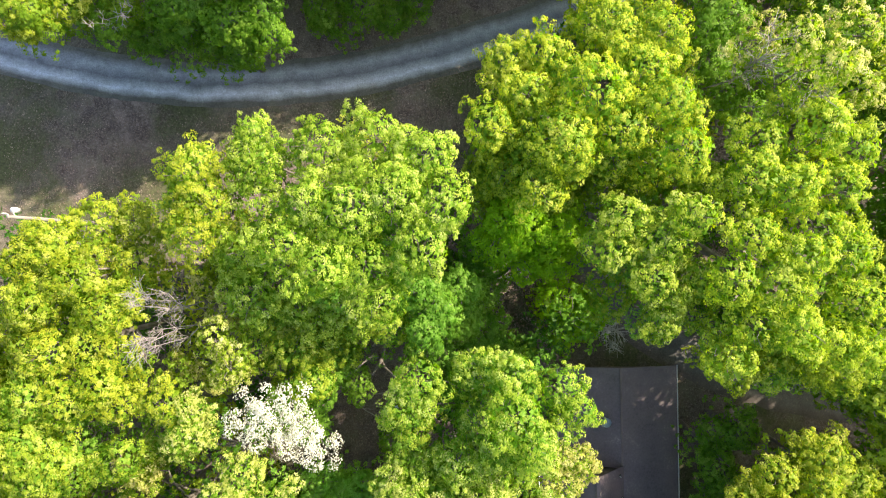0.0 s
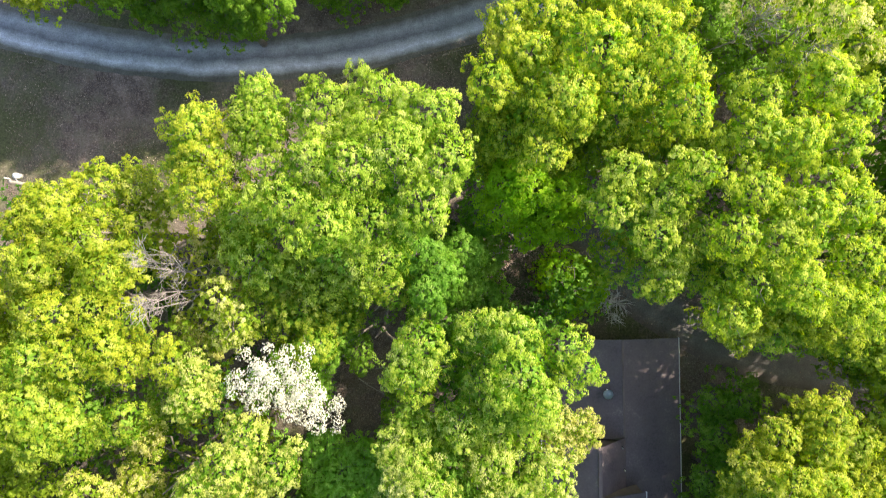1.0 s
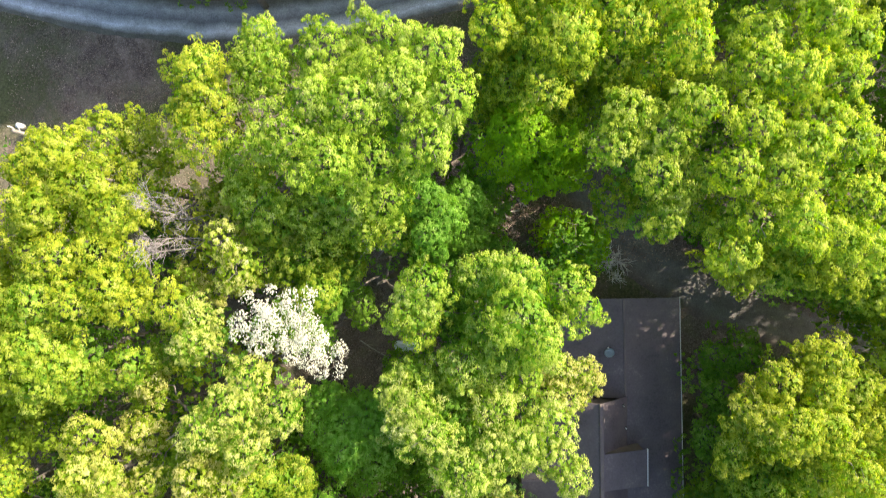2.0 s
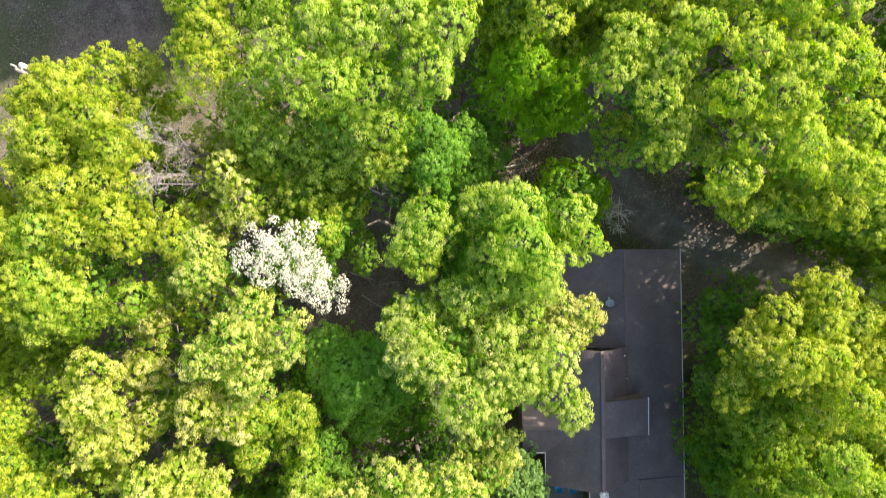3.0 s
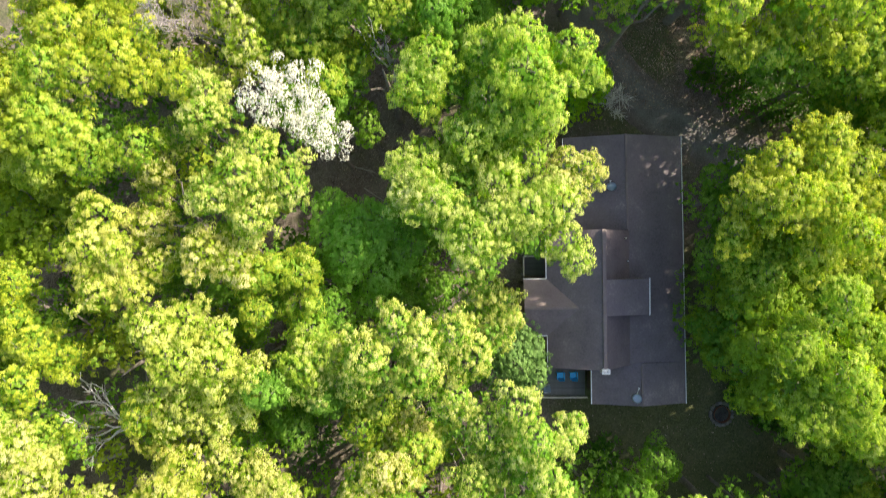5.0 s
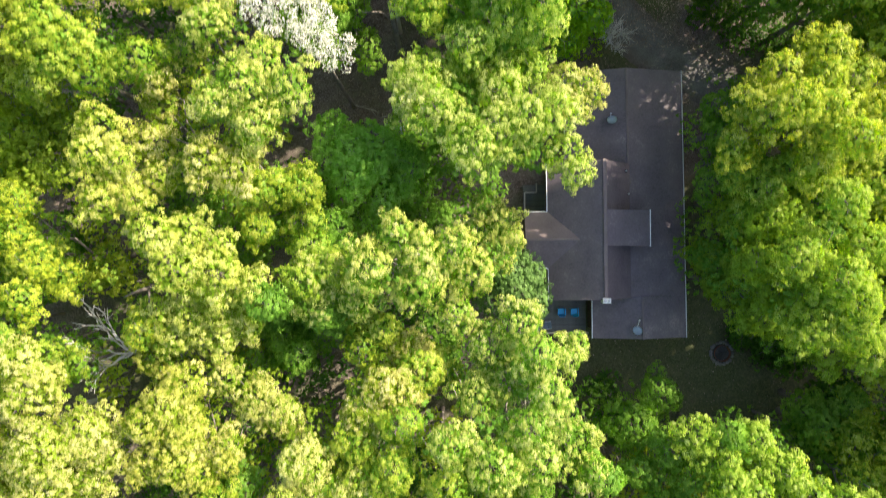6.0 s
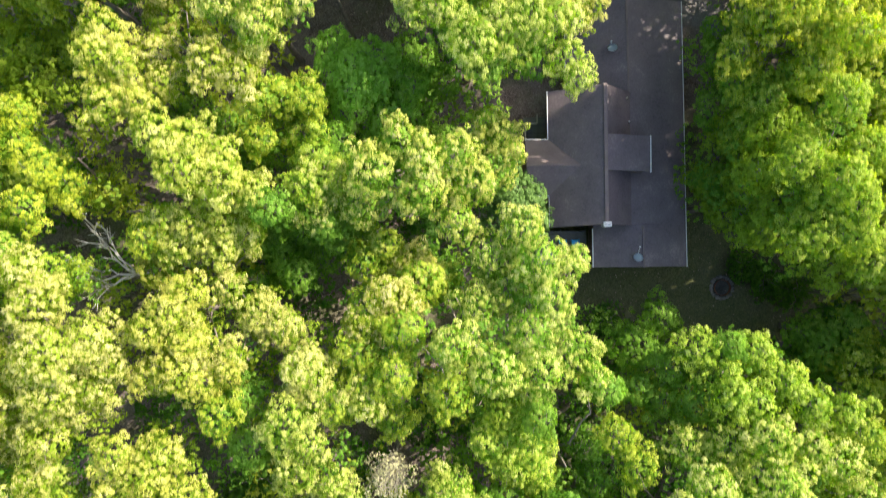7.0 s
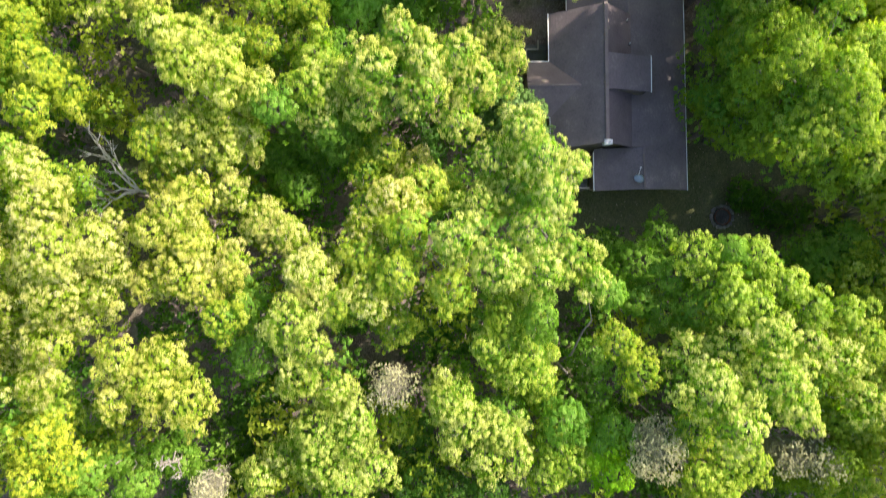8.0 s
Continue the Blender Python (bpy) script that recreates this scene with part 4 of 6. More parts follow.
broadleaf("mint", 18.0, -40.3, "full round tree in pale mint-green spring leaf", [(14.0, -39.3, 13.5, 1.51), (16.0, -39.1, 14.4, 1.64), (17.6, -38.0, 16.1, 1.40), (14.1, -40.9, 17.0, 1.82), (17.6, -40.5, 17.2, 1.81), (20.3, -38.6, 15.3, 1.28), (22.1, -39.6, 15.0, 1.45), (24.0, -42.1, 14.1, 1.49), (18.8, -41.9, 16.8, 1.22), (15.0, -42.7, 17.7, 1.49)])
broadleaf("vivid", 8.5, -43.6, "small vivid green tree beneath taller crowns", [(9.8, -44.3, 11.6, 1.41), (9.3, -43.1, 9.6, 1.49), (6.5, -43.6, 12.6, 1.55)])
broadleaf("oak", 25.3, -36.5, "broad spreading oak in fresh mid-green spring leaf", [(26.7, -34.6, 10.5, 1.82), (24.0, -38.4, 14.6, 1.47)])
broadleaf("vivid", 4.8, -37.0, "small vivid green tree beneath taller crowns", [(4.8, -37.0, 14.7, 1.30)])
broadleaf("oak", -3.8, -6.9, "broad spreading oak in fresh mid-green spring leaf", [(-7.3, -7.5, 15.7, 1.39), (-1.5, -8.9, 17.8, 1.16), (-2.8, -4.3, 16.7, 1.19)])
broadleaf("oak", 10.9, -3.1, "broad spreading oak in fresh mid-green spring leaf", [(9.3, -2.5, 16.3, 1.36), (10.4, -3.8, 19.9, 0.97), (12.9, -3.1, 18.5, 1.13)])
broadleaf("oak", 23.0, -3.2, "broad spreading oak in fresh mid-green spring leaf", [(17.0, -6.4, 17.7, 1.31), (20.6, -6.5, 15.3, 1.41), (22.0, -7.3, 16.4, 1.36), (22.1, -6.1, 17.1, 1.33)])
broadleaf("vivid", 1.0, -3.0, "small vivid green tree beneath taller crowns", [(2.8, -1.9, 10.5, 1.61), (0.9, -4.1, 14.6, 1.43), (-0.6, -3.0, 17.5, 1.16)])
broadleaf("vivid", -9.2, -24.5, "small vivid green tree beneath taller crowns", [(-7.3, -20.6, 13.4, 1.51), (-12.4, -26.2, 8.8, 1.70), (-6.7, -26.5, 11.0, 1.43), (-10.6, -24.8, 16.4, 1.23)])
broadleaf("oak", -21.2, -24.0, "broad spreading oak in fresh mid-green spring leaf", [(-23.7, -22.8, 8.7, 1.7), (-16.9, -26.7, 13.7, 1.33)])
broadleaf("vivid", -12.8, -37.7, "small vivid green tree beneath taller crowns", [(-12.7, -39.2, 12.9, 1.54), (-12.9, -36.1, 13.2, 1.36)])
broadleaf("oak", -4.7, -36.0, "broad spreading oak in fresh mid-green spring leaf", [(-3.8, -37.6, 12.8, 1.37), (-5.6, -34.4, 14.2, 1.32)])
broadleaf("vivid", 6.8, -40.6, "small vivid green tree beneath taller crowns", [(5.9, -43.1, 9.5, 1.49), (9.0, -40.2, 9.4, 1.69), (8.9, -35.5, 13.9, 1.33), (3.3, -43.6, 10.4, 1.46)])
broadleaf("oak", 22.0, -42.2, "broad spreading oak in fresh mid-green spring leaf", [(14.7, -44.6, 11.8, 1.58), (25.8, -45.3, 11.0, 1.62), (25.5, -36.8, 12.1, 1.57)])
broadleaf("deep", 26.6, -33.4, "shaded understorey tree in deep green leaf", [(25.3, -34.5, 7.4, 1.57), (27.8, -32.2, 6.6, 1.60)])
broadleaf("oak", -4.0, -44.4, "broad spreading oak in fresh mid-green spring leaf", [(-4.0, -44.4, 9.7, 1.49)])
broadleaf("yellow", -22.0, -11.3, "tall tree in bright yellow-green new leaf, sunlit on top", [(-23.7, -12.4, 15.9, 1.39), (-20.3, -10.8, 18.1, 1.29), (-21.9, -10.8, 18.7, 1.27)])
broadleaf("oak", -8.3, -5.5, "broad spreading oak in fresh mid-green spring leaf", [(-8.8, -4.6, 15.5, 1.55), (-7.1, -5.6, 14.7, 1.43), (-9.4, -3.6, 16.5, 1.49), (-8.0, -5.4, 16.0, 1.52), (-10.4, -5.6, 15.0, 1.41), (-5.8, -5.7, 14.5, 1.43), (-8.6, -8.1, 13.5, 1.30)])
broadleaf("vivid", 0.6, -3.6, "small vivid green tree beneath taller crowns", [(-0.4, -3.4, 17.6, 1.31), (-1.5, -2.3, 17.8, 1.30), (0.9, -2.2, 15.2, 1.41), (-1.0, -4.3, 17.8, 1.16), (2.3, -0.2, 12.6, 1.35), (-1.4, -2.5, 14.0, 1.45), (0.5, -4.0, 12.0, 1.70), (-0.5, -6.3, 11.0, 1.75), (2.4, -5.3, 10.0, 1.61), (3.5, -6.6, 9.0, 1.47), (1.5, -2.3, 13.0, 1.32)])
broadleaf("oak", 27.5, -5.0, "broad spreading oak in fresh mid-green spring leaf", [(24.2, -8.3, 14.1, 1.46)])
broadleaf("pale", -12.6, -31.5, "thin-crowned tree in pale yellowish young leaf", [(-13.6, -29.3, 14.0, 1.16), (-12.1, -31.2, 12.7, 1.30), (-10.9, -31.8, 12.9, 1.19), (-13.7, -33.7, 13.5, 1.18)], girth=0.18)
broadleaf("pale", -3.6, -29.6, "thin-crowned tree in pale yellowish young leaf", [(-5.4, -31.9, 14.8, 1.36), (-4.2, -29.7, 14.9, 1.36), (-2.8, -28.1, 12.9, 1.43), (-3.5, -30.2, 14.7, 1.36), (-2.3, -28.5, 12.6, 1.44)])
broadleaf("oak", -6.1, -35.7, "broad spreading oak in fresh mid-green spring leaf", [(-7.0, -36.0, 15.1, 1.35), (-5.2, -35.3, 15.3, 1.34)], girth=0.2)
broadleaf("vivid", -7.3, -25.5, "small vivid green tree beneath taller crowns", [(-8.0, -25.6, 14.2, 1.31), (-7.3, -25.4, 10.8, 1.51), (-5.9, -26.5, 10.7, 1.51), (-7.9, -24.3, 14.7, 1.29)])
broadleaf("vivid", -11.2, -27.6, "small vivid green tree beneath taller crowns", [(-12.2, -26.6, 8.9, 1.43), (-10.3, -28.7, 10.2, 1.46)])
broadleaf("gold", -18.0, -26.3, "tall tree in bright yellow-green new leaf, sunlit on top", [(-18.0, -26.3, 15.0, 1.22)])
broadleaf("lime", 3.6, -39.7, "full round tree in bright lime-green spring leaf", [(3.0, -38.2, 13.0, 1.53), (4.4, -39.7, 12.5, 1.55), (3.4, -40.6, 12.0, 1.46), (1.9, -38.9, 13.0, 1.36), (5.2, -41.3, 11.5, 1.13)])
broadleaf("pale", 5.2, -13.2, "thin-crowned tree in pale yellowish young leaf", [(6.5, -11.8, 14.5, 1.09), (7.6, -12.2, 14.3, 0.97), (7.0, -13.6, 14.3, 1.03), (8.2, -12.8, 14.0, 0.72), (6.0, -13.2, 14.5, 1.03)], dens=0.8, under=0.5, girth=0.12)
broadleaf("vivid", -2.6, -19.5, "small vivid green tree beneath taller crowns", [(-2.1, -19.3, 8.0, 1.53), (-1.0, -20.0, 8.0, 1.53), (-3.3, -20.4, 8.0, 1.46), (-4.0, -18.1, 6.0, 1.45)])
broadleaf("vivid", 26.4, -34.9, "small vivid green tree beneath taller crowns", [(25.3, -34.1, 9.0, 1.69), (27.2, -32.9, 9.0, 1.69), (27.2, -35.2, 9.5, 1.67), (26.1, -36.3, 9.0, 1.58), (28.1, -37.5, 9.0, 1.58), (24.4, -33.3, 8.0, 1.47)])
broadleaf("lime", 25.8, -40.9, "full round tree in bright lime-green spring leaf", [(25.6, -39.9, 12.0, 1.46), (25.8, -41.9, 12.0, 1.46), (24.9, -43.2, 12.0, 1.32), (26.9, -38.7, 11.0, 1.43)])
broadleaf("vivid", 22.9, 11.5, "small vivid green tree beneath taller crowns", [(21.7, 12.5, 15.0, 1.41), (23.3, 11.3, 15.0, 1.41), (22.7, 9.2, 14.5, 1.43), (24.3, 7.6, 14.5, 1.43), (24.2, 13.1, 15.0, 1.41), (21.1, 11.3, 14.0, 1.35), (23.8, 9.4, 15.0, 1.31), (21.1, 14.4, 15.0, 1.41), (23.8, 14.7, 15.0, 1.41)])
# low dark boughs added to darken a gap where bright ground would show
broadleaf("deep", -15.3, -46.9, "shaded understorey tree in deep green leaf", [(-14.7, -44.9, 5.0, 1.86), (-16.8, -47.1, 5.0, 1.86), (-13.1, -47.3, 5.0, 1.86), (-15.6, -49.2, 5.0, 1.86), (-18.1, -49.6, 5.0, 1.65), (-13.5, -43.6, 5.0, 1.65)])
# boughs scattered over several gaps, added only to darken the ground there
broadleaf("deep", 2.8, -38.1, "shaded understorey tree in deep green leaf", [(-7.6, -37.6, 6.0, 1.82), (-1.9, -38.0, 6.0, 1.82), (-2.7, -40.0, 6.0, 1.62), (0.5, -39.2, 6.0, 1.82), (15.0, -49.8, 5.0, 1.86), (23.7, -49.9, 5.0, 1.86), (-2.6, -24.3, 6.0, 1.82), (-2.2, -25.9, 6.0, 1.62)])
broadleaf("vivid", -11.6, -27.3, "small vivid green tree beneath taller crowns", [(-13.7, -26.1, 9.5, 1.66), (-11.6, -27.7, 9.0, 1.68), (-10.0, -25.6, 9.5, 1.48), (-13.5, -29.5, 9.0, 1.49), (-9.1, -27.4, 8.5, 1.51)])
broadleaf("blossom", -7.6, -10.5, "dogwood covered in white blossom on bare twigs", [(-10.2, -8.2, 18.0, 0.97), (-9.0, -7.7, 18.2, 0.96), (-7.9, -7.8, 17.8, 0.98), (-10.5, -9.1, 17.8, 0.84), (-9.2, -9.1, 17.8, 1.05), (-8.1, -9.1, 17.6, 1.05), (-7.2, -9.3, 17.2, 0.99), (-8.4, -10.2, 17.2, 0.92), (-7.4, -10.4, 16.8, 1.01), (-6.5, -10.4, 16.6, 0.94), (-6.2, -11.3, 16.2, 0.73), (-7.1, -11.1, 16.5, 0.87), (-9.8, -9.9, 17.5, 0.77)], dens=6.0, leaf=0.055, per=8, size=0, under=0.05, girth=0.16, name='dogwood_tree')
broadleaf("vivid", 24.6, -5.7, "shaded understorey tree in vivid green leaf", [(21.3, -4.8, 9.5, 1.46), (23.3, -4.6, 9.5, 1.54), (25.3, -5.4, 9.5, 1.54), (27.7, -6.4, 9.0, 1.56), (28.2, -8.7, 9.0, 1.48), (26.8, -6.9, 8.0, 1.44), (19.9, -3.1, 9.0, 1.48)])
broadleaf("vivid", 18.5, -13.6, "small vivid green tree beneath taller crowns", [(18.0, -12.3, 9.0, 1.41), (18.1, -14.3, 9.5, 1.46), (18.6, -15.9, 10.0, 1.45), (19.3, -11.9, 10.0, 1.45)])
broadleaf("vivid", 15.6, 9.9, "full tree in deeper green leaf beside paler crowns", [(14.1, 10.2, 17.0, 1.47), (15.6, 8.8, 16.0, 1.36), (17.6, 8.1, 14.0, 1.45), (13.8, 11.4, 18.0, 1.28), (14.7, 12.0, 18.0, 1.28), (17.5, 9.1, 17.0, 1.32)], dens=0.8)
broadleaf("vivid", -22.6, -46.9, "small vivid green tree beneath taller crowns", [(-24.0, -47.3, 11.0, 1.43), (-20.8, -48.0, 11.0, 1.43), (-23.3, -46.9, 9.0, 1.51), (-25.4, -44.9, 8.0, 1.74), (-19.6, -47.3, 8.0, 1.74)])
broadleaf("lime", 6.3, -46.4, "full round tree in bright lime-green spring leaf", [(6.2, -45.0, 12.0, 1.57), (7.0, -46.6, 11.5, 1.41), (5.6, -47.5, 11.0, 1.43)])
broadleaf("maple", 9.5, -46.0, "small vivid green tree beneath taller crowns", [(9.6, -45.7, 11.0, 1.61), (10.1, -47.7, 10.5, 1.45), (8.8, -44.6, 10.0, 1.28)])
broadleaf("lime", 16.8, -47.3, "full round tree in bright lime-green spring leaf", [(17.0, -46.8, 12.0, 1.57), (15.2, -47.5, 12.0, 1.39), (18.4, -46.5, 12.0, 1.22), (16.6, -48.2, 12.0, 1.39)])
broadleaf("lime", 25.4, -46.5, "full round tree in bright lime-green spring leaf", [(26.1, -45.8, 11.0, 1.61), (25.7, -48.0, 11.0, 1.43), (25.0, -43.1, 13.0, 1.36), (24.9, -49.1, 10.0, 1.47)])
broadleaf("deep", -1.3, -47.8, "shaded understorey tree in deep green leaf", [(-2.3, -48.9, 9.0, 1.69), (-0.4, -49.3, 9.0, 1.51), (2.2, -49.1, 9.5, 1.49), (-3.5, -46.6, 8.0, 1.54), (-2.7, -45.1, 8.0, 1.35)])
broadleaf("maple", 9.4, -4.9, "low shaded green tree beside the driveway", [(8.9, -3.9, 6.0, 2.18), (10.5, -4.8, 5.4, 1.61), (8.7, -6.0, 5.2, 1.41)], name='small_tree')

broadleaf("vivid", -7.1, -5.3, "small vivid green tree beneath taller crowns", [(-6.1, -1.6, 12.5, 1.5), (-7.8, -3.5, 13, 1.5), (-6.6, -5.4, 12, 1.5), (-7.6, -7.4, 11.5, 1.4), (-5.7, -8.5, 10, 1.3), (-8.7, -5.5, 13, 1.4)])
broadleaf("vivid", -2.2, -2.7, "small vivid green tree beneath taller crowns", [(-3.1, -2.5, 12, 1.4), (-1.6, -4.4, 11.5, 1.4), (-2.0, -1.2, 13, 1.4)])
broadleaf("pale", -12.7, -5.2, "thin-crowned tree in pale yellowish young leaf", [(-14.6, -6.7, 15, 0.85), (-12.8, -7.2, 15, 0.8), (-11.4, -6.7, 15, 0.8), (-12.3, -3.4, 15.5, 0.9), (-11.7, -4.9, 15, 0.8), (-13.4, -2.2, 15, 0.8)], dens=0.7, under=0.5, girth=0.12)
broadleaf("vivid", 20.7, -19.9, "small vivid green tree beneath taller crowns", [(20.6, -17.5, 10, 1.9), (20.0, -20.2, 9.5, 1.9), (18.7, -22.6, 8.5, 1.8), (22.9, -19.3, 10, 1.9), (17.9, -17.7, 9, 1.7), (24.3, -21.8, 10, 1.9)])
broadleaf("yellow", -24.3, 18.4, "tall tree in bright yellow-green new leaf, sunlit on top", [(-23.9, 13.5, 15, 1.4), (-24.1, 12.7, 14, 0.9), (-21.8, 14.0, 14.5, 1.3)])
broadleaf("lush", -15.4, 17.6, "broad spreading oak in fresh mid-green spring leaf", [(-20.1, 13.8, 13, 1.5), (-19.5, 14.0, 10, 1.4), (-16.1, 13.8, 12, 1.5), (-12.7, 12.6, 10.5, 1.3), (-10.8, 13.3, 12, 1.4), (-12.7, 13.5, 14, 1.6), (-15.9, 14.2, 14, 1.6), (-15.0, 13.3, 10, 1.3)])
broadleaf("vivid", -4.8, 18.8, "small vivid green tree beneath taller crowns", [(-8.4, 16.6, 8, 1.5), (-5.4, 16.6, 8, 1.4), (-3.7, 16.4, 6.5, 1.3), (-1.7, 17.6, 6.5, 1.3)])
broadleaf("gold", 7.7, 7.8, "tall tree in bright yellow-green new leaf, sunlit on top", [(3.4, 9.8, 18, 1.3), (5.1, 10.0, 18.5, 1.3), (3.9, 7.7, 18.5, 1.3), (6.2, 8.6, 19, 1.4), (5.9, 6.6, 19, 1.4), (3.0, 6.1, 18, 1.3), (5.0, 5.0, 18, 1.3), (8.6, 4.7, 19, 1.4), (11.4, 4.9, 18.5, 1.4), (11.9, 7.6, 19, 1.3), (9.1, 10.7, 18.5, 1.3), (10.4, 12.0, 18, 1.4), (11.5, 10.0, 18.5, 1.2)])
broadleaf("summer", 7.5, 3.7, "full tree in mid-green leaf beneath taller crowns", [(8.8, 3.1, 16, 1.4), (10.9, 3.2, 16.5, 1.4), (13.0, 3.6, 16.5, 1.3), (7.5, 4.6, 16, 1.4), (3.0, 3.4, 15.5, 1.4), (2.6, 4.9, 16, 1.3), (6.7, 2.8, 15, 1.4)])
broadleaf("lime", -9.6, 4.8, "bough of bright lime-green spring leaf beside an oak", [(-9.5, 5.8, 19, 1.0), (-9.9, 4.8, 18.8, 1.0), (-9.5, 3.9, 18.5, 1.0)], girth=0.14)
broadleaf("gold", -12.9, 3.1, "thin-crowned tree in yellowish young leaf", [(-13.2, 3.9, 18.5, 0.9), (-13.6, 2.6, 18, 0.9), (-12.5, 1.6, 17.5, 0.9), (-12.2, 4.5, 18.6, 0.8)], dens=0.75, girth=0.14)
broadleaf("vivid", -15.3, -19.6, "small vivid green tree beneath taller crowns", [(-14.9, -18.8, 9.5, 1.6), (-17.0, -18.2, 10, 1.5), (-19.1, -18.7, 10, 1.4), (-13.7, -21.8, 9, 1.6), (-11.7, -20.4, 9.5, 1.4)])
# leaf cover added over ground that would otherwise show sunlit
broadleaf("vivid", -3.1, -18.1, "small vivid green tree beneath taller crowns", [(-2.5, -16.5, 12, 1.2), (-2.9, -18.1, 9, 1.4), (-4.0, -19.6, 8, 1.4)])

broadleaf("oak", 19.7, -18.3, "broad spreading oak in fresh mid-green spring leaf", [(16.6, -17.3, 14.5, 1.3), (18.2, -18.4, 15, 1.4), (19.7, -17.2, 15.5, 1.4), (21.2, -19.3, 15, 1.5), (19.7, -20.0, 14.5, 1.4), (17.7, -19.7, 13.5, 1.3), (22.1, -15.9, 16, 1.5), (22.4, -18.3, 16, 1.5)])
broadleaf("yellow", 21.0, -2.5, "tall tree in bright yellow-green new leaf, sunlit on top", [(14.1, -5.5, 18, 1.1), (15.0, -6.4, 18, 1.1), (16.0, -5.9, 18, 1.1), (19.2, -5.8, 18, 1.2), (20.6, -6.4, 18, 1.2), (17.8, -4.8, 18, 1.2)], girth=0.2)

# hidden under the lime crown, added to block low sun on the clearing
broadleaf("vivid", 3.4, -8.6, "small vivid green tree beneath taller crowns", [(2.0, -8.0, 9.0, 1.6), (4.5, -8.2, 9.5, 1.6), (3.2, -9.8, 8.0, 1.6), (5.5, -7.5, 7.0, 1.4), (1.0, -9.5, 7.0, 1.5)])

broadleaf("yellow", 20.5, -12.6, "tall tree in bright yellow-green new leaf, sunlit on top", [(20.6, -11.2, 17, 1.3), (21.9, -12.5, 17, 1.3), (22.3, -14.8, 17, 1.4), (20.6, -14.0, 17, 1.3), (19.8, -12.6, 17.5, 1.2)])
# boughs added to cover part of the brightly lit clearing floor
broadleaf("summer", -15.1, -0.1, "low green tree added over sunlit ground by the clearing", [(-14.2, 0.8, 9, 1.2), (-13.3, -1.0, 9, 1.2), (-17.8, 1.1, 9.5, 1.0), (-15.3, -1.4, 8, 1.2)], girth=0.12)

broadleaf("vivid", -2.0, -14.4, "small vivid green tree beneath taller crowns", [(-2.0, -14.4, 8, 1.6), (-3.3, -13.3, 7.5, 1.4), (-0.7, -15.6, 8.5, 1.5)])
broadleaf("summer", 23.7, -43.9, "full tree in mid-green leaf at the edge of the wood", [(24.0, -43.5, 12, 1.5), (24.4, -46.5, 12, 1.5), (22.4, -41.6, 12.5, 1.4), (23.0, -47.6, 10, 1.4), (24.5, -40.2, 12, 1.4)])

broadleaf("lime", 1.3, -13.6, "full round tree in bright lime-green spring leaf", [(-1.4, -11.9, 17, 1.3), (0.6, -11.6, 17, 1.3), (2.6, -12.3, 17, 1.2), (4.3, -11.9, 16.5, 1.1), (-2.8, -12.5, 16.5, 1.1), (2.2, -16.6, 15.5, 1.1), (1.3, -15.8, 15.5, 1.1), (3.5, -16.1, 15.5, 1.1)])
broadleaf("lime", -6.2, -3.2, "broad spreading oak in bright lime-green spring leaf", [(-6.8, -2.0, 17.5, 1.2), (-5.4, -3.0, 17.5, 1.2), (-4.6, -4.1, 17, 1.0), (-6.5, -4.0, 17, 1.1), (-7.7, -3.0, 17.5, 1.1)], girth=0.2)

# bare and withered trees
bare_tree(-13.2, -4.2, [(-15.7, -2.5, 17.6), (-15.1, -2.3, 17.9), (-15.3, -2.9, 17.8), (-15.0, -4.4, 18.2), (-15.4, -4.8, 18.1), (-15.1, -5.2, 17.9)], "leafless grey tree with fine pinkish twig sprays", TWIGPINK, spray=22, reach=1.25, girth=0.085, fork=0.42, fine=0.008)
bare_tree(-21.6, -28.7, [(-23.3, -25.6, 9.9), (-23.1, -26.3, 9.8), (-22.7, -25.9, 9.6), (-24.0, -28.2, 9.6), (-23.8, -28.9, 9.6), (-23.3, -29.6, 9.4), (-22.8, -27.1, 9.0), (-22.9, -29.6, 9.2)], "dead silvery snag with broken limbs", DEADWOOD_LIT, spray=3, reach=1.7, girth=0.1, fork=0.8, name="dead_tree", fine=0.022)
bare_tree(-19.0, 14.6, [(-19.8, 12.5, 14.2), (-18.9, 12.8, 14.6), (-17.8, 13.1, 15.0), (-17.7, 13.7, 14.8)], "half-dead pale branches among lane-side leaves", DEADWOOD, spray=6, reach=0.8, girth=0.06, fork=0.6, name="dead_tree", fine=0.01)
bare_tree(-3.9, -4.7, [(-5.2, -3.4, 13.6), (-4.1, -3.4, 13.6), (-4.9, -5.1, 12.5), (-3.9, -4.5, 13.0), (-5.5, -3.9, 13.0)], "dead pale forked snag among leaves", DEADWOOD_LIT, spray=3, reach=0.9, girth=0.15, fork=0.55, name="dead_tree", fine=0.022)
bare_tree(-16.0, -26.8, [(-16.4, -26.6, 12.6), (-15.8, -27.0, 12.4), (-15.4, -27.3, 12.2), (-16.4, -27.7, 12.0)], "twiggy pinkish-brown dead treetop", TWIGBROWN, spray=34, reach=0.8, fork=0.8)
bare_tree(12.2, -6.0, [(11.7, -6.2, 4.2), (12.7, -6.0, 4.3), (12.2, -7.0, 4.2), (12.2, -5.5, 4.5), (11.6, -5.6, 4.1)], "small leafless grey shrub beside the house", DEADWOOD_LIT, spray=18, reach=1.2, girth=0.05, fork=0.3, name="bare_shrub", fine=0.013)
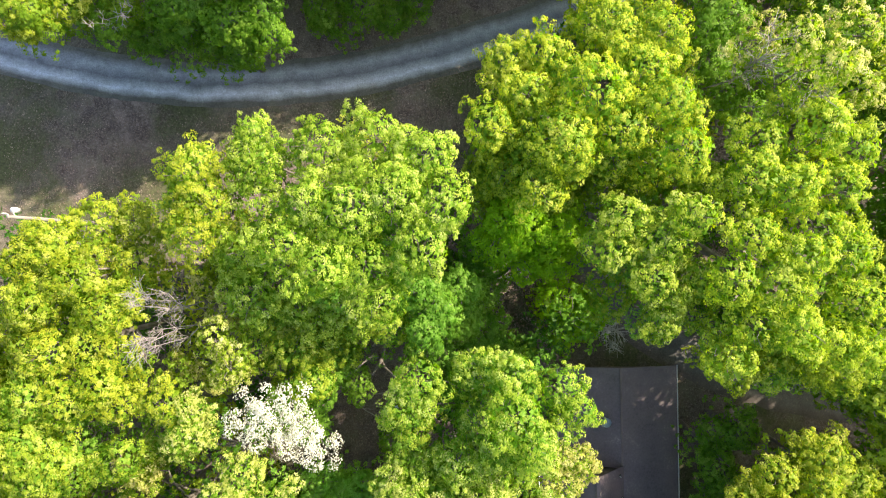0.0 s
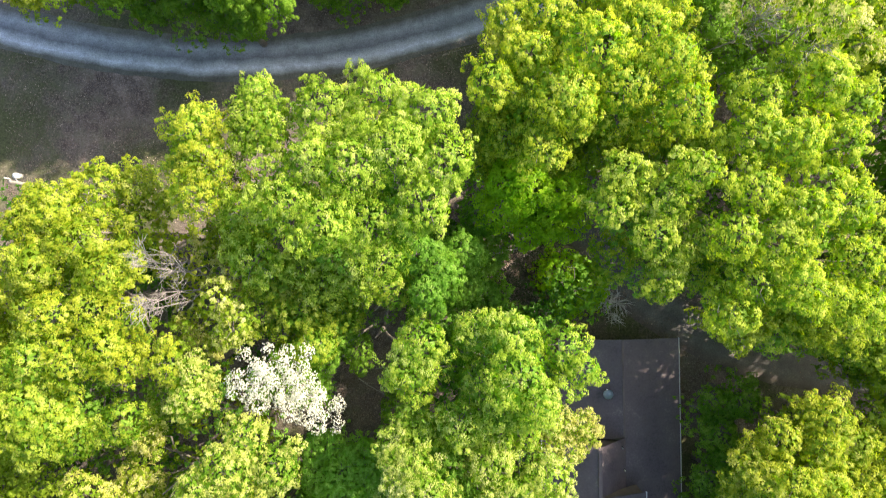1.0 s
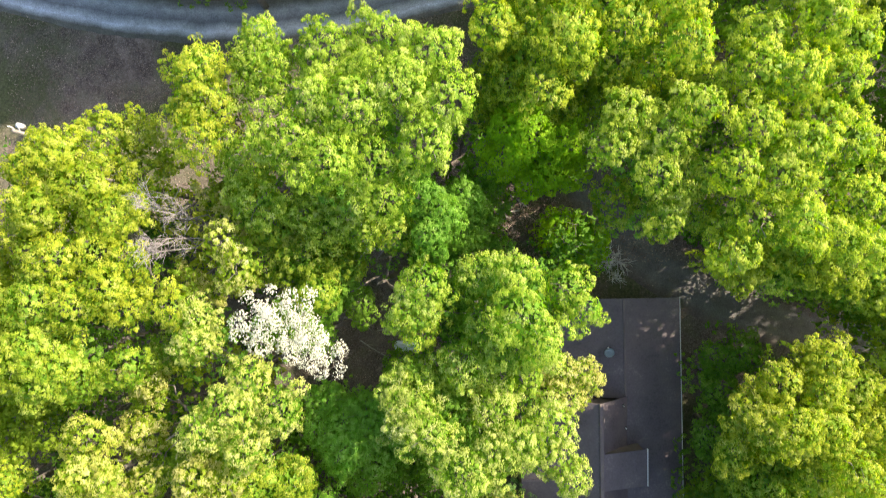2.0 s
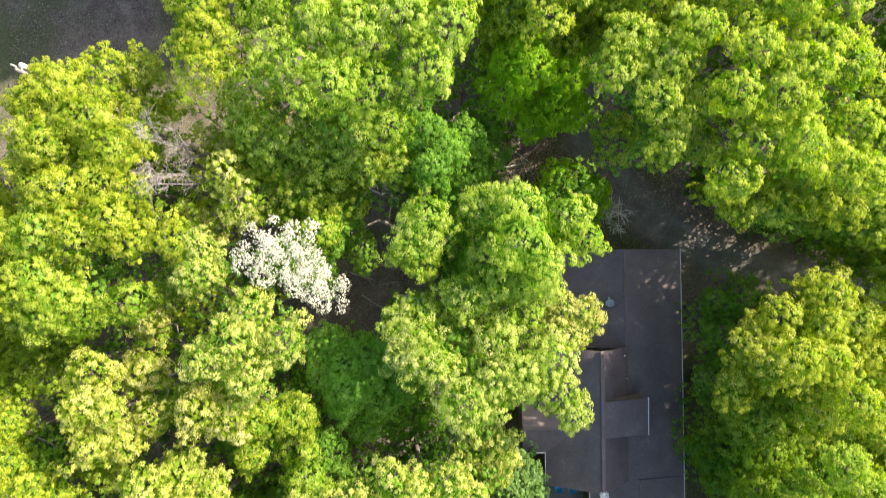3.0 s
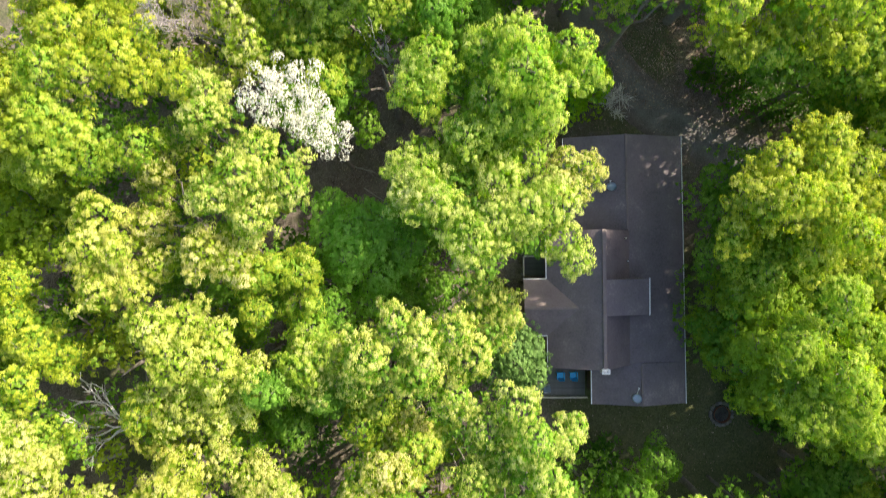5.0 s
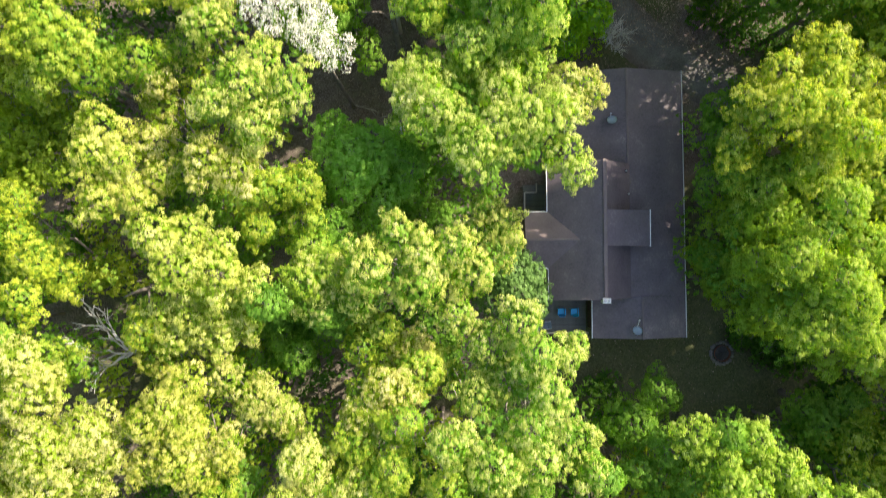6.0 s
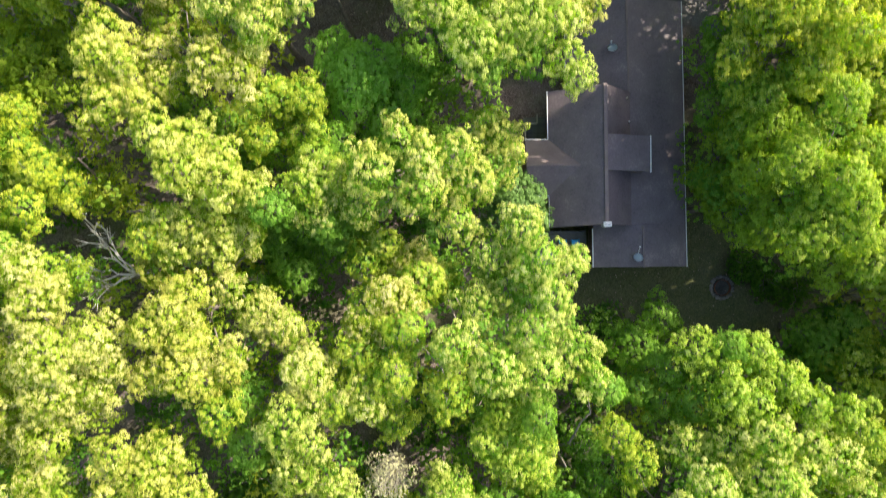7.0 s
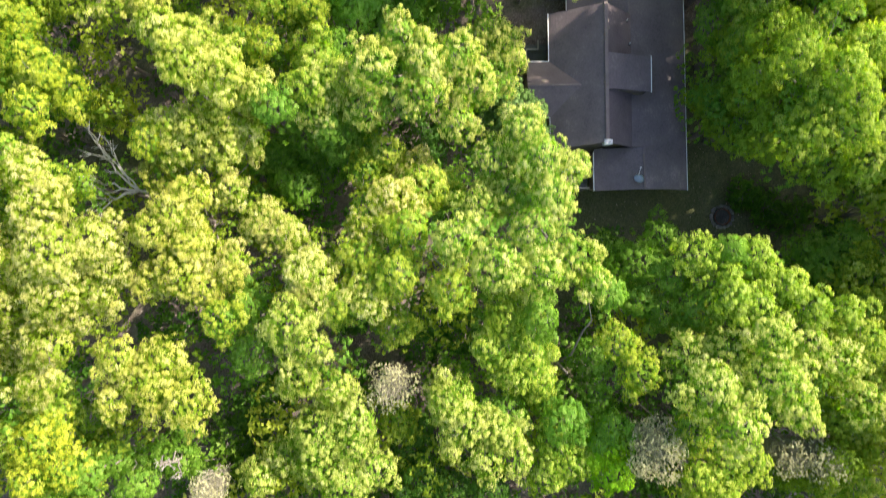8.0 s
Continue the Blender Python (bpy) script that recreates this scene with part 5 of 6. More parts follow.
bare_tree(-19.8, -47.5, [(-17.9, -46.3, 11.5), (-18.5, -45.9, 11.5), (-17.6, -47.0, 11.0)], "bare pale forked dead tree", DEADWOOD, spray=6, reach=0.8, girth=0.14, name="dead_tree", fine=0.02)
scrubby(-4.2, -41.6, 12.0, 1.6, "withered tan shrubby crown in a gap", "tan", 1.5)
scrubby(12.8, -45.7, 12.6, 1.9, "grey withered twiggy crown", "tan", 2.4)
scrubby(23.4, -46.5, 12.0, 1.5, "withered tan twiggy crown", "tan", 2.0)
scrubby(21.5, -46.5, 11.5, 1.3, "withered grey twiggy crown", "tan", 1.8)
scrubby(-16.5, -48.6, 11.0, 1.4, "withered tan shrubby crown in a gap", "tan", 1.6)
bare_tree(15.0, 8.6, [(14.9, 9.5, 20.8), (14.5, 8.7, 20.4), (16.8, 7.2, 21.0)], "half-bare pale tree above the lane", DEADWOOD, spray=26, reach=1.6)


# ---- understorey and the woods all round ----
def is_open(x, y):
    """Clearings, lane, driveway and house plot stay free of trees, and so does a made-up sun gap in the wood."""
    if 3.5 < x < 20.5 and -31.5 < y < -6.5:
        return True
    if 8 < x < 27 and -33.5 < y < -27:
        return True
    if y > 0.5 and x < -9 and y < 17.5:
        return True
    if -9 < x < 3 and 6.5 < y < 18:
        return True
    if y > 8 and abs(y - (12.6 + 0.012 * (x + 16) ** 2)) < (4.4 if x < 8 else 2.4) and x < 30:
        return True
    if (x + 4.7) ** 2 + (y + 4.2) ** 2 < 6 or (x + 6.3) ** 2 + (y + 11) ** 2 < 9:
        return True
    if (x + 3.6) ** 2 + (y + 11.8) ** 2 < 14 or (x - 5.5) ** 2 + (y + 2.8) ** 2 < 12:
        return True
    if (x + 27) ** 2 / 6 + (y + 28) ** 2 / 20 < 1:  # a dark hollow round a dead snag
        return True
    if 9 < x < 40 and abs(y + 2.5 + 0.42 * (x - 10)) < 4.5 and x < 26:
        return True
    if 25 <= x < 38 and abs(y + 11) < 2.8:
        return True
    along, aside = (x - 22) * 0.848 + (y + 8.0) * 0.530, (x - 22) * 0.530 - (y + 8.0) * 0.848
    if along > 7 and abs(aside) < 3.0:  # made-up gap towards the sun, so that light dapples the driveway
        return True
    return False


def plant_woods():
    rng = np.random.default_rng(77)
    # sown by grid; their deep green also darkens the floor in canopy gaps
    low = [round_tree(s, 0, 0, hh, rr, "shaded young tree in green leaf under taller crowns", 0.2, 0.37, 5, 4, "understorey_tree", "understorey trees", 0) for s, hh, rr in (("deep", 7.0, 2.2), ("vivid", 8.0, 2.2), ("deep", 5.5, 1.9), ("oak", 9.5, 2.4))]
    tall = [round_tree(s, 0, 0, hh, rr, "tall woodland tree in fresh spring leaf", 0.17, 0.56, 8, 4, "woodland_tree", "trees of the wood around", 0) for s, hh, rr in (("oak", 20.0, 4.4), ("lime", 21.5, 4.6), ("yellow", 19.5, 4.2), ("oak", 22.5, 4.8))]
    spots = []
    for gx in np.arange(-34, 34.1, 3.6):
        for gy in np.arange(-56, 19, 3.6):
            x, y = gx + rng.uniform(-1.2, 1.2), gy + rng.uniform(-1.2, 1.2)
            if not is_open(x, y):
                spots.append((x, y))
    used = 0
    for x, y in spots:
        k = int(rng.integers(0, 4))
        m = pose(x, y, ground_z(x, y), 0, 0, rng.uniform(0, 360))
        if used < 4:
            low[used].matrix_basis = m
        else:
            copy_thing(low[k], m)
        used += 1
    used = 0
    for gx in np.arange(-62, 63, 6.4):
        for gy in np.arange(-76, 66, 6.4):
            x, y = gx + rng.uniform(-1.6, 1.6), gy + rng.uniform(-1.6, 1.6)
            if (-32.5 < x < 32.5 and -53 < y < 20.5) or is_open(x, y) or (y < 20 and x < -9 and y > 0):
                continue
            if math.hypot(x, y + 14) > (60 if x + y > -10 else 54):
                continue
            m = pose(x, y, ground_z(x, y), 0, 0, rng.uniform(0, 360))
            k = int(rng.integers(0, 4))
            if used < 4:
                tall[used].matrix_basis = m
            else:
                copy_thing(tall[k], m)
            used += 1


plant_woods()
# full crowns along both edges of the wood
for species, x, y, high, wide in (("yellow", -27.0, -8.0, 17.5, 3.6), ("summer", -27.5, -14.5, 12.5, 3.6), ("oak", -28.5, -21.0, 16.0, 3.8), ("lime", -28.5, -28.5, 16.5, 3.8),
                                  ("pale", -29.0, -36.0, 16.0, 4.0), ("lime", -29.0, -43.0, 15.5, 4.0), ("oak", -26.0, -51.5, 13.5, 3.8), ("lime", -12.0, -53.0, 14.0, 3.8)):
    round_tree(species, x, y, high, wide, "tall woodland tree in fresh spring leaf", 0.8, 0.165, 9, 14, size=0.18)


# added along and beyond the view's edge to shade house, yard and lane
def edge_shade_tree(species, x, y, high, wide):
    round_tree(species, x, y, high, wide, "tall woodland tree in fresh spring leaf", *((0.3, 0.3) if x > 24 and y < 12 else (0.2, 0.4)), 9, 5, under=0.8)


for spot in (("oak", 27.0, 9.0, 21.0, 4.6), ("lime", 26.5, 2.0, 21.0, 4.6), ("lime", 25.8, -2.5, 20.5, 4.4), ("oak", 28.5, -7.0, 20.0, 5.2), ("lime", 30.0, -14.5, 18.5, 5.0), ("oak", 27.5, -21.0, 17.5, 4.4), ("oak", 30.0, -28.0, 15.5, 4.0), ("lime", 30.0, -36.0, 15.5, 4.0), ("oak", 28.0, -44.0, 15.0, 4.0), ("lime", 20.0, -54.0, 15.0, 4.0), ("oak", 9.0, -54.0, 14.5, 3.8), ("oak", -3.0, -54.0, 14.0, 3.8)):
    edge_shade_tree(*spot)
for spot in (("oak", -13.5, 18.8, 19.0, 3.4), ("oak", -7.0, 19.8, 23.5, 3.6), ("lime", -9.8, 20.4, 22.0, 3.4), ("oak", 17.5, 18.0, 21.0, 4.6), ("lime", 24.5, 18.5, 21.5, 4.6), ("oak", 10.5, 23.5, 20.0, 4.6), ("oak", 18.5, 26.5, 20.5, 4.6), ("lime", 13.0, 28.5, 20.0, 4.6), ("oak", 22.5, 29.5, 20.0, 4.6), ("lime", 28.5, 31.5, 21.0, 4.6), ("oak", 3.0, 22.5, 18.0, 4.4), ("lime", -4.0, 21.5, 18.0, 4.4), ("oak", -11.0, 21.0, 18.0, 4.4), ("oak", -18.0, 21.0, 18.0, 4.4), ("lime", -25.5, 22.5, 18.0, 4.4), ("oak", -33.0, 24.0, 18.0, 4.4)):
    edge_shade_tree(*spot)
# last four added under the crowns to block sun streaks on the clearing
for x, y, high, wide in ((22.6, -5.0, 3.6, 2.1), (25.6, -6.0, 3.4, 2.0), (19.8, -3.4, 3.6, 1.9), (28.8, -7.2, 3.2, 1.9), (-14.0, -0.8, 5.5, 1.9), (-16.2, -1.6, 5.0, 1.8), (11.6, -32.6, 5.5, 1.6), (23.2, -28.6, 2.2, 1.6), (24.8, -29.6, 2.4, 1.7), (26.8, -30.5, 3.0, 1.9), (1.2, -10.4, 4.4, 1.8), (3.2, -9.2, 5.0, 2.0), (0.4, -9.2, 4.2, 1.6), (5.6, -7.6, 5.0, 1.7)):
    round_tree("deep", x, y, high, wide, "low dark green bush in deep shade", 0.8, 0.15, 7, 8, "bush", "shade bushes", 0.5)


# ---- the house ----
def slope(name, a, b, c, d, parent, mat, thick=0.07, pitch=0.18, step=0.014, label=""):
    """A lapped roof slope. a to b is the eave, d to c the ridge above it; the courses run along the eave, each lapping the one below."""
    a, b, c, d = (Vector(q) for q in (a, b, c, d))
    n = (b - a).cross(d - a).normalized()
    if n.z < 0:
        n = -n
    count = max(3, int(((d - a).length + (c - b).length) / 2 / pitch))
    bm = bmesh.new()
    prof = [(0.0, 0.0)]
    for i in range(count):
        prof += [(i / count, step), ((i + 1) / count, 0.0)]
    top = [(bm.verts.new(a.lerp(d, v) + n * h), bm.verts.new(b.lerp(c, v) + n * h)) for v, h in prof]
    for (p0, q0), (p1, q1) in zip(top, top[1:]):
        bm.faces.new((p0, q0, q1, p1))
    lo = [bm.verts.new(q - n * thick) for q in (a, b, c, d)]
    bm.faces.new((lo[3], lo[2], lo[1], lo[0]))
    bm.faces.new((lo[0], lo[1], top[0][1], top[0][0]))
    bm.faces.new((lo[2], lo[3], top[-1][0], top[-1][1]))
    bm.faces.new([lo[3], lo[0]] + [p for p, q in top])
    bm.faces.new([lo[1], lo[2]] + [q for p, q in reversed(top)])
    bmesh.ops.recalc_face_normals(bm, faces=bm.faces)
    return part(name, bm, mat, parent, label)


def bar(name, p, q, w, h, mat, parent, label="", lift=0.0):
    """A straight squared bar between two points."""
    p, q = Vector(p), Vector(q)
    d = q - p
    m = Matrix.Translation((p + q) / 2 + Vector((0, 0, lift))) @ d.to_track_quat("X", "Z").to_matrix().to_4x4() @ Matrix.Diagonal((d.length, w, h, 1))
    bm = bmesh.new()
    bmesh.ops.create_cube(bm, size=1.0, matrix=m)
    bmesh.ops.bevel(bm, geom=list(bm.edges), offset=min(w, h) * 0.15, segments=1, affect="EDGES")
    return part(name, bm, mat, parent, label)


def wall_slab(name, outline, thick, parent, mat=None):
    """An upright wall: an outline in its plane, given thickness along its normal."""
    bm = bmesh.new()
    f = bm.faces.new([bm.verts.new(p) for p in outline])
    r = bmesh.ops.extrude_face_region(bm, geom=[f])
    f.normal_update()
    bmesh.ops.translate(bm, verts=[v for v in r["geom"] if isinstance(v, bmesh.types.BMVert)], vec=f.normal * thick)
    bmesh.ops.recalc_face_normals(bm, faces=bm.faces)
    return part(name, bm, mat or SIDING, parent)


def build_house():
    h = thing("house", (0, 0, 0), "long low house with a dark brown lapped roof", "house")
    EV, RD = 3.8, 4.75  # low eaves, low ridge
    # north wing: a shallow gable
    slope("roof_slope", (17.18, -8.58, EV), (17.30, -15.70, EV), (12.93, -15.70, RD), (12.80, -8.58, RD), h, ROOF)
    slope("roof_slope", (8.44, -8.70, EV), (8.55, -15.80, EV), (12.93, -15.80, RD), (12.80, -8.58, RD), h, ROOF)
    # long east slope beside the raised middle, up to the break
    slope("roof_slope", (17.30, -15.70, EV), (17.44, -25.35, EV), (13.05, -25.35, RD), (12.93, -15.70, RD), h, ROOF)
    # raised middle: tall ridge, steep east strip, broad west slope
    slope("roof_slope", (13.00, -15.62, 4.80), (13.06, -25.40, 4.80), (10.66, -25.40, 7.08), (10.58, -15.62, 7.08), h, ROOF)
    slope("roof_slope", (6.94, -15.62, 5.0), (7.06, -25.55, 5.0), (10.66, -25.40, 7.08), (10.58, -15.62, 7.08), h, ROOF)
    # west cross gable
    # north slope gets the paler colour, light from the north painted in
    slope("roof_slope", (5.28, -19.15, 5.0), (8.6, -19.15, 5.0), (9.2, -21.15, 6.2), (5.22, -21.15, 6.2), h, ROOF_WORN_LIT, label="brown gable slope coloured paler as if lit from the north")
    slope("roof_slope", (5.38, -23.2, 5.0), (8.6, -23.2, 5.0), (9.2, -21.15, 6.2), (5.22, -21.15, 6.2), h, ROOF)
    # shed dormer out of the east side
    slope("roof_slope", (14.08, -19.08, 5.98), (14.08, -21.62, 5.98), (10.75, -21.62, 7.06), (10.75, -19.08, 7.06), h, ROOF)
    # south wing: a narrower gable
    slope("roof_slope", (17.44, -25.35, EV), (17.49, -28.46, EV), (14.02, -28.46, RD - 0.05), (13.95, -25.35, RD - 0.05), h, ROOF)
    slope("roof_slope", (10.52, -25.35, EV), (10.55, -28.5, EV), (14.02, -28.46, RD - 0.05), (13.95, -25.35, RD - 0.05), h, ROOF)
    # caps and white edges
    bar("ridge_cap", (12.80, -8.56, RD + 0.03), (12.93, -15.6, RD + 0.03), 0.16, 0.05, ROOF_WORN_LIT, h)
    bar("ridge_cap", (14.02, -28.48, RD), (13.96, -25.5, RD), 0.16, 0.05, ROOF_WORN_LIT, h)
    bar("ridge_cap", (10.58, -15.58, 7.12), (10.66, -25.42, 7.12), 0.26, 0.06, ROOF_WORN_LIT, h, "worn pale ridge cap")
    bar("ridge_cap", (5.2, -21.15, 6.22), (9.0, -21.15, 6.22), 0.16, 0.05, ROOF_WORN_LIT, h)
    bar("gutter", (17.24, -8.55, EV - 0.03), (17.36, -15.7, EV - 0.03), 0.055, 0.10, WHITE, h, "thin white gutter")
    bar("gutter", (17.36, -15.7, EV - 0.03), (17.55, -28.48, EV - 0.03), 0.055, 0.10, WHITE, h, "thin white gutter")
    bar("gutter", (8.40, -8.7, EV - 0.03), (8.51, -15.6, EV - 0.03), 0.05, 0.1, WHITE, h, "thin white gutter")
    bar("gutter", (6.90, -15.6, 4.96), (6.94, -19.1, 4.96), 0.09, 0.1, WHITE, h, "thin white gutter")
    bar("gutter", (7.02, -23.25, 4.96), (7.04, -25.5, 4.96), 0.09, 0.1, WHITE, h, "thin white gutter")
    bar("gutter", (10.47, -25.6, EV - 0.03), (10.49, -28.5, EV - 0.03), 0.09, 0.1, WHITE, h, "thin white gutter")
    bar("fascia", (14.12, -19.04, 5.95), (14.12, -21.66, 5.95), 0.08, 0.12, WHITE, h, "white dormer edge")
    bar("fascia", (5.26, -19.11, 4.97), (6.9, -19.11, 4.97), 0.07, 0.1, WHITE, h, "white verge board")
    bar("fascia", (5.36, -23.24, 4.97), (7.0, -23.24, 4.97), 0.07, 0.1, WHITE, h, "white verge board")
    # walls
    g = 0.2
    wall_slab("wall", [(16.6, -9.1, g), (16.9, -28.0, g), (16.9, -28.0, 3.86), (16.6, -9.1, 3.86)], -0.16, h)
    wall_slab("wall", [(16.6, -9.1, g), (9.0, -9.2, g), (9.0, -9.2, 3.84), (12.8, -9.14, 4.62), (16.6, -9.1, 3.84)], 0.16, h)
    wall_slab("wall", [(9.0, -9.2, g), (9.0, -15.9, g), (9.0, -15.9, 3.84), (9.0, -9.2, 3.84)], 0.16, h)
    wall_slab("wall", [(16.9, -28.0, g), (11.0, -28.1, g), (11.0, -28.1, 3.84), (14.0, -28.05, 4.58), (16.9, -28.0, 3.84)], -0.16, h)
    wall_slab("wall", [(11.0, -28.1, g), (11.0, -25.2, g), (11.0, -25.2, 3.84), (11.0, -28.1, 3.84)], -0.16, h)
    wall_slab("wall", [(7.45, -15.9, g), (7.5, -25.2, g), (7.5, -25.2, 5.22), (7.45, -15.9, 5.22)], 0.16, h)
    wall_slab("wall", [(7.45, -15.95, g), (13.0, -15.95, g), (13.0, -15.95, 4.7), (10.6, -15.95, 6.94), (7.45, -15.95, 5.18)], -0.16, h)
    wall_slab("wall", [(7.5, -25.15, g), (13.0, -25.15, g), (13.0, -25.15, 4.7), (10.64, -25.15, 6.94), (7.5, -25.15, 5.18)], 0.16, h)
    wall_slab("wall", [(5.6, -19.5, g), (5.6, -22.9, g), (5.6, -22.9, 5.05), (5.6, -21.15, 6.06), (5.6, -19.5, 5.05)], 0.16, h)
    wall_slab("wall", [(5.6, -19.5, g), (7.4, -19.5, g), (7.4, -19.5, 5.1), (5.6, -19.5, 5.1)], -0.16, h)
    wall_slab("wall", [(5.6, -22.9, g), (7.4, -22.9, g), (7.4, -22.9, 5.1), (5.6, -22.9, 5.1)], 0.16, h)
    wall_slab("dormer_wall", [(13.85, -19.2, 4.5), (13.85, -21.5, 4.5), (13.85, -21.5, 5.92), (13.85, -19.2, 5.92)], -0.14, h)
    wall_slab("dormer_wall", [(11.0, -19.2, 6.4), (13.85, -19.2, 4.4), (13.85, -19.2, 5.92), (11.0, -19.2, 6.86)], 0.1, h)
    wall_slab("dormer_wall", [(11.0, -21.5, 6.4), (13.85, -21.5, 4.4), (13.85, -21.5, 5.92), (11.0, -21.5, 6.86)], 0.1, h)


def build_vent_box():
    """A white capped flue box with two openings on the end of the tall ridge."""
    v = thing("chimney", (10.66, -25.42, 6.95), "white twin-flue metal chimney box on the ridge", "chimney")
    v.scale = (0.72, 0.72, 0.9)
    bm = bmesh.new()
    box(bm, -0.34, -0.2, -0.5, 0.34, 0.2, 0.32, 0.02)
    part("body", bm, WHITE, v)
    bm = bmesh.new()
    box(bm, -0.40, -0.25, 0.32, 0.40, 0.25, 0.37, 0.012)
    part("cap", bm, WHITE, v)
    for x in (-0.18, 0.18):
        bm = bmesh.new()
        bmesh.ops.create_cone(bm, segments=14, radius1=0.11, radius2=0.10, depth=0.14, cap_ends=True, matrix=Matrix.Translation((x, 0, 0.44)))
        part("flue", bm, STEEL, v)


def build_vent_pipe(x, y, z):
    """A short white plumbing vent through a rubber collar."""
    v = thing("vent_pipe", (x, y, z), "short white plumbing vent pipe through the roof", "vent pipe", "roof vents")
    bm = bmesh.new()
    tube(bm, [(0, 0, -0.15), (0, 0, 0.3), (0, 0, 0.32)], [0.045, 0.045, 0.036], 12)
    part("pipe", bm, WHITE, v, smooth=True)
    bm = bmesh.new()
    bmesh.ops.create_cone(bm, segments=14, radius1=0.12, radius2=0.055, depth=0.1, cap_ends=True, matrix=Matrix.Translation((0, 0, 0.03)))
    part("collar", bm, ASH, v, "black rubber collar")


def build_dish(x, y, z, turn, tall, label):
    d = thing("satellite_dish", (x, y, z), label, "satellite dish", "roof dishes")
    d.rotation_euler = (0, 0, radians(turn))
    bm = bmesh.new()
    tube(bm, [(0, 0, -0.02), (0, 0, 0.4), (0.04, 0.1, 0.55)], [0.025, 0.025, 0.022], 8)
    part("mast", bm, STEEL, d)
    bm = bmesh.new()
    rings = []
    for i in range(6):
        r = 0.33 * i / 5
        rings.append([bm.verts.new((r * math.cos(k * math.pi / 10), r * 0.92 * math.sin(k * math.pi / 10), 0.9 * r * r)) for k in range(20)] if i else [bm.verts.new((0, 0, 0))])
    for k in range(20):
        bm.faces.new((rings[0][0], rings[1][k], rings[1][(k + 1) % 20]))
    for a, b in zip(rings[1:], rings[2:]):
        for k in range(20):
            bm.faces.new((a[k], b[k], b[(k + 1) % 20], a[(k + 1) % 20]))
    bmesh.ops.solidify(bm, geom=list(bm.faces), thickness=0.015)
    bmesh.ops.transform(bm, matrix=pose(0.04, 0.02, 0.55, 24, 0, 0) @ Matrix.Scale(1.12, 4), verts=bm.verts)
    part("reflector", bm, DISH, d, smooth=True)
    bm = bmesh.new()
    tube(bm, [(0.04, -0.25, 0.5), (0.04, -0.42 - tall, 0.85)], [0.028, 0.024], 6)
    part("arm", bm, WHITE, d, "white arm")
    bm = bmesh.new()
    box(bm, -0.02, -0.48 - tall, 0.8, 0.1, -0.40 - tall, 0.92, 0.015)
    part("receiver", bm, WHITE, d, "white receiver head")


def deck(name, x0, y0, x1, y1, z, rails, label):
    """A board deck on posts with a squared rail along the given runs."""
    d = thing(name, (x0, y0, z), label, "deck")
    n = int((y1 - y0) / 0.145)
    bm = bmesh.new()
    box(bm, 0, 0, -0.026, x1 - x0, 0.138, 0, 0.004)
    first = part("deck_board", bm, DECKWOOD, d)
    for i in range(1, n):
        o = new("deck_board", first.data)
        o.parent = d
        o.location = (0, i * 0.145, 0)
    for px in (0.1, (x1 - x0) / 2, x1 - x0 - 0.1):
        for py in (0.1, y1 - y0 - 0.1):
            bm = bmesh.new()
            box(bm, px - 0.07, py - 0.07, ground_z(x0 + px, y0 + py) - z - 0.1, px + 0.07, py + 0.07, -0.03, 0.008)
            part("post", bm, DECKWOOD, d)
    for (ax, ay), (bx, by) in rails:
        a, b = Vector((ax - x0, ay - y0, 0.95)), Vector((bx - x0, by - y0, 0.95))
        bar("rail", a, b, 0.11, 0.045, RAILWOOD, d, "pale wooden handrail")
        bar("rail", a - Vector((0, 0, 0.75)), b - Vector((0, 0, 0.75)), 0.05, 0.09, DECKWOOD, d)
        k = max(2, int((b - a).length / 0.13))
        bm = bmesh.new()
        box(bm, -0.018, -0.018, 0.2, 0.018, 0.018, 0.94)
        me = None
        for i in range(k + 1):
            p = a.lerp(b, i / k)
            if me is None:
                o = part("baluster", bm, DECKWOOD, d)
                me = o.data
            else:
                o = new("baluster", me)
                o.parent = d
            o.location = (p.x, p.y, 0)
    return d


def build_chair(x, y, z, turn, label):
    """A moulded garden armchair."""
    c = thing("garden_chair", (x, y, z), label, "chair", "chairs on the deck")
    c.rotation_euler = (0, 0, radians(turn))
    c.scale = (0.84, 0.84, 0.9)
    bm = bmesh.new()
    box(bm, -0.27, -0.26, 0.36, 0.27, 0.26, 0.42, 0.029)
    part("seat", bm, BLUE, c)
    bm = bmesh.new()
    for i in range(5):
        u = -0.22 + 0.11 * i
        box(bm, u - 0.045, -0.03, 0, u + 0.045, 0.0, 0.62 - 0.5 * u * u, 0.012)
    box(bm, -0.27, -0.035, 0.0, 0.27, 0.005, 0.09, 0.012)
    bmesh.ops.transform(bm, matrix=pose(0, 0.27, 0.40, -18, 0, 0), verts=bm.verts)
    part("backrest", bm, BLUE, c)
    for s in (-1, 1):
        bm = bmesh.new()
        box(bm, s * 0.32 - 0.045, -0.28, 0.60, s * 0.32 + 0.045, 0.36, 0.64, 0.015)
        part("armrest", bm, BLUE, c)
        for yy in (-0.22, 0.24):
            bm = bmesh.new()
            box(bm, s * 0.3 - 0.03, yy - 0.03, 0.0, s * 0.3 + 0.03, yy + 0.03, 0.6, 0.008)
            part("leg", bm, BLUE, c)


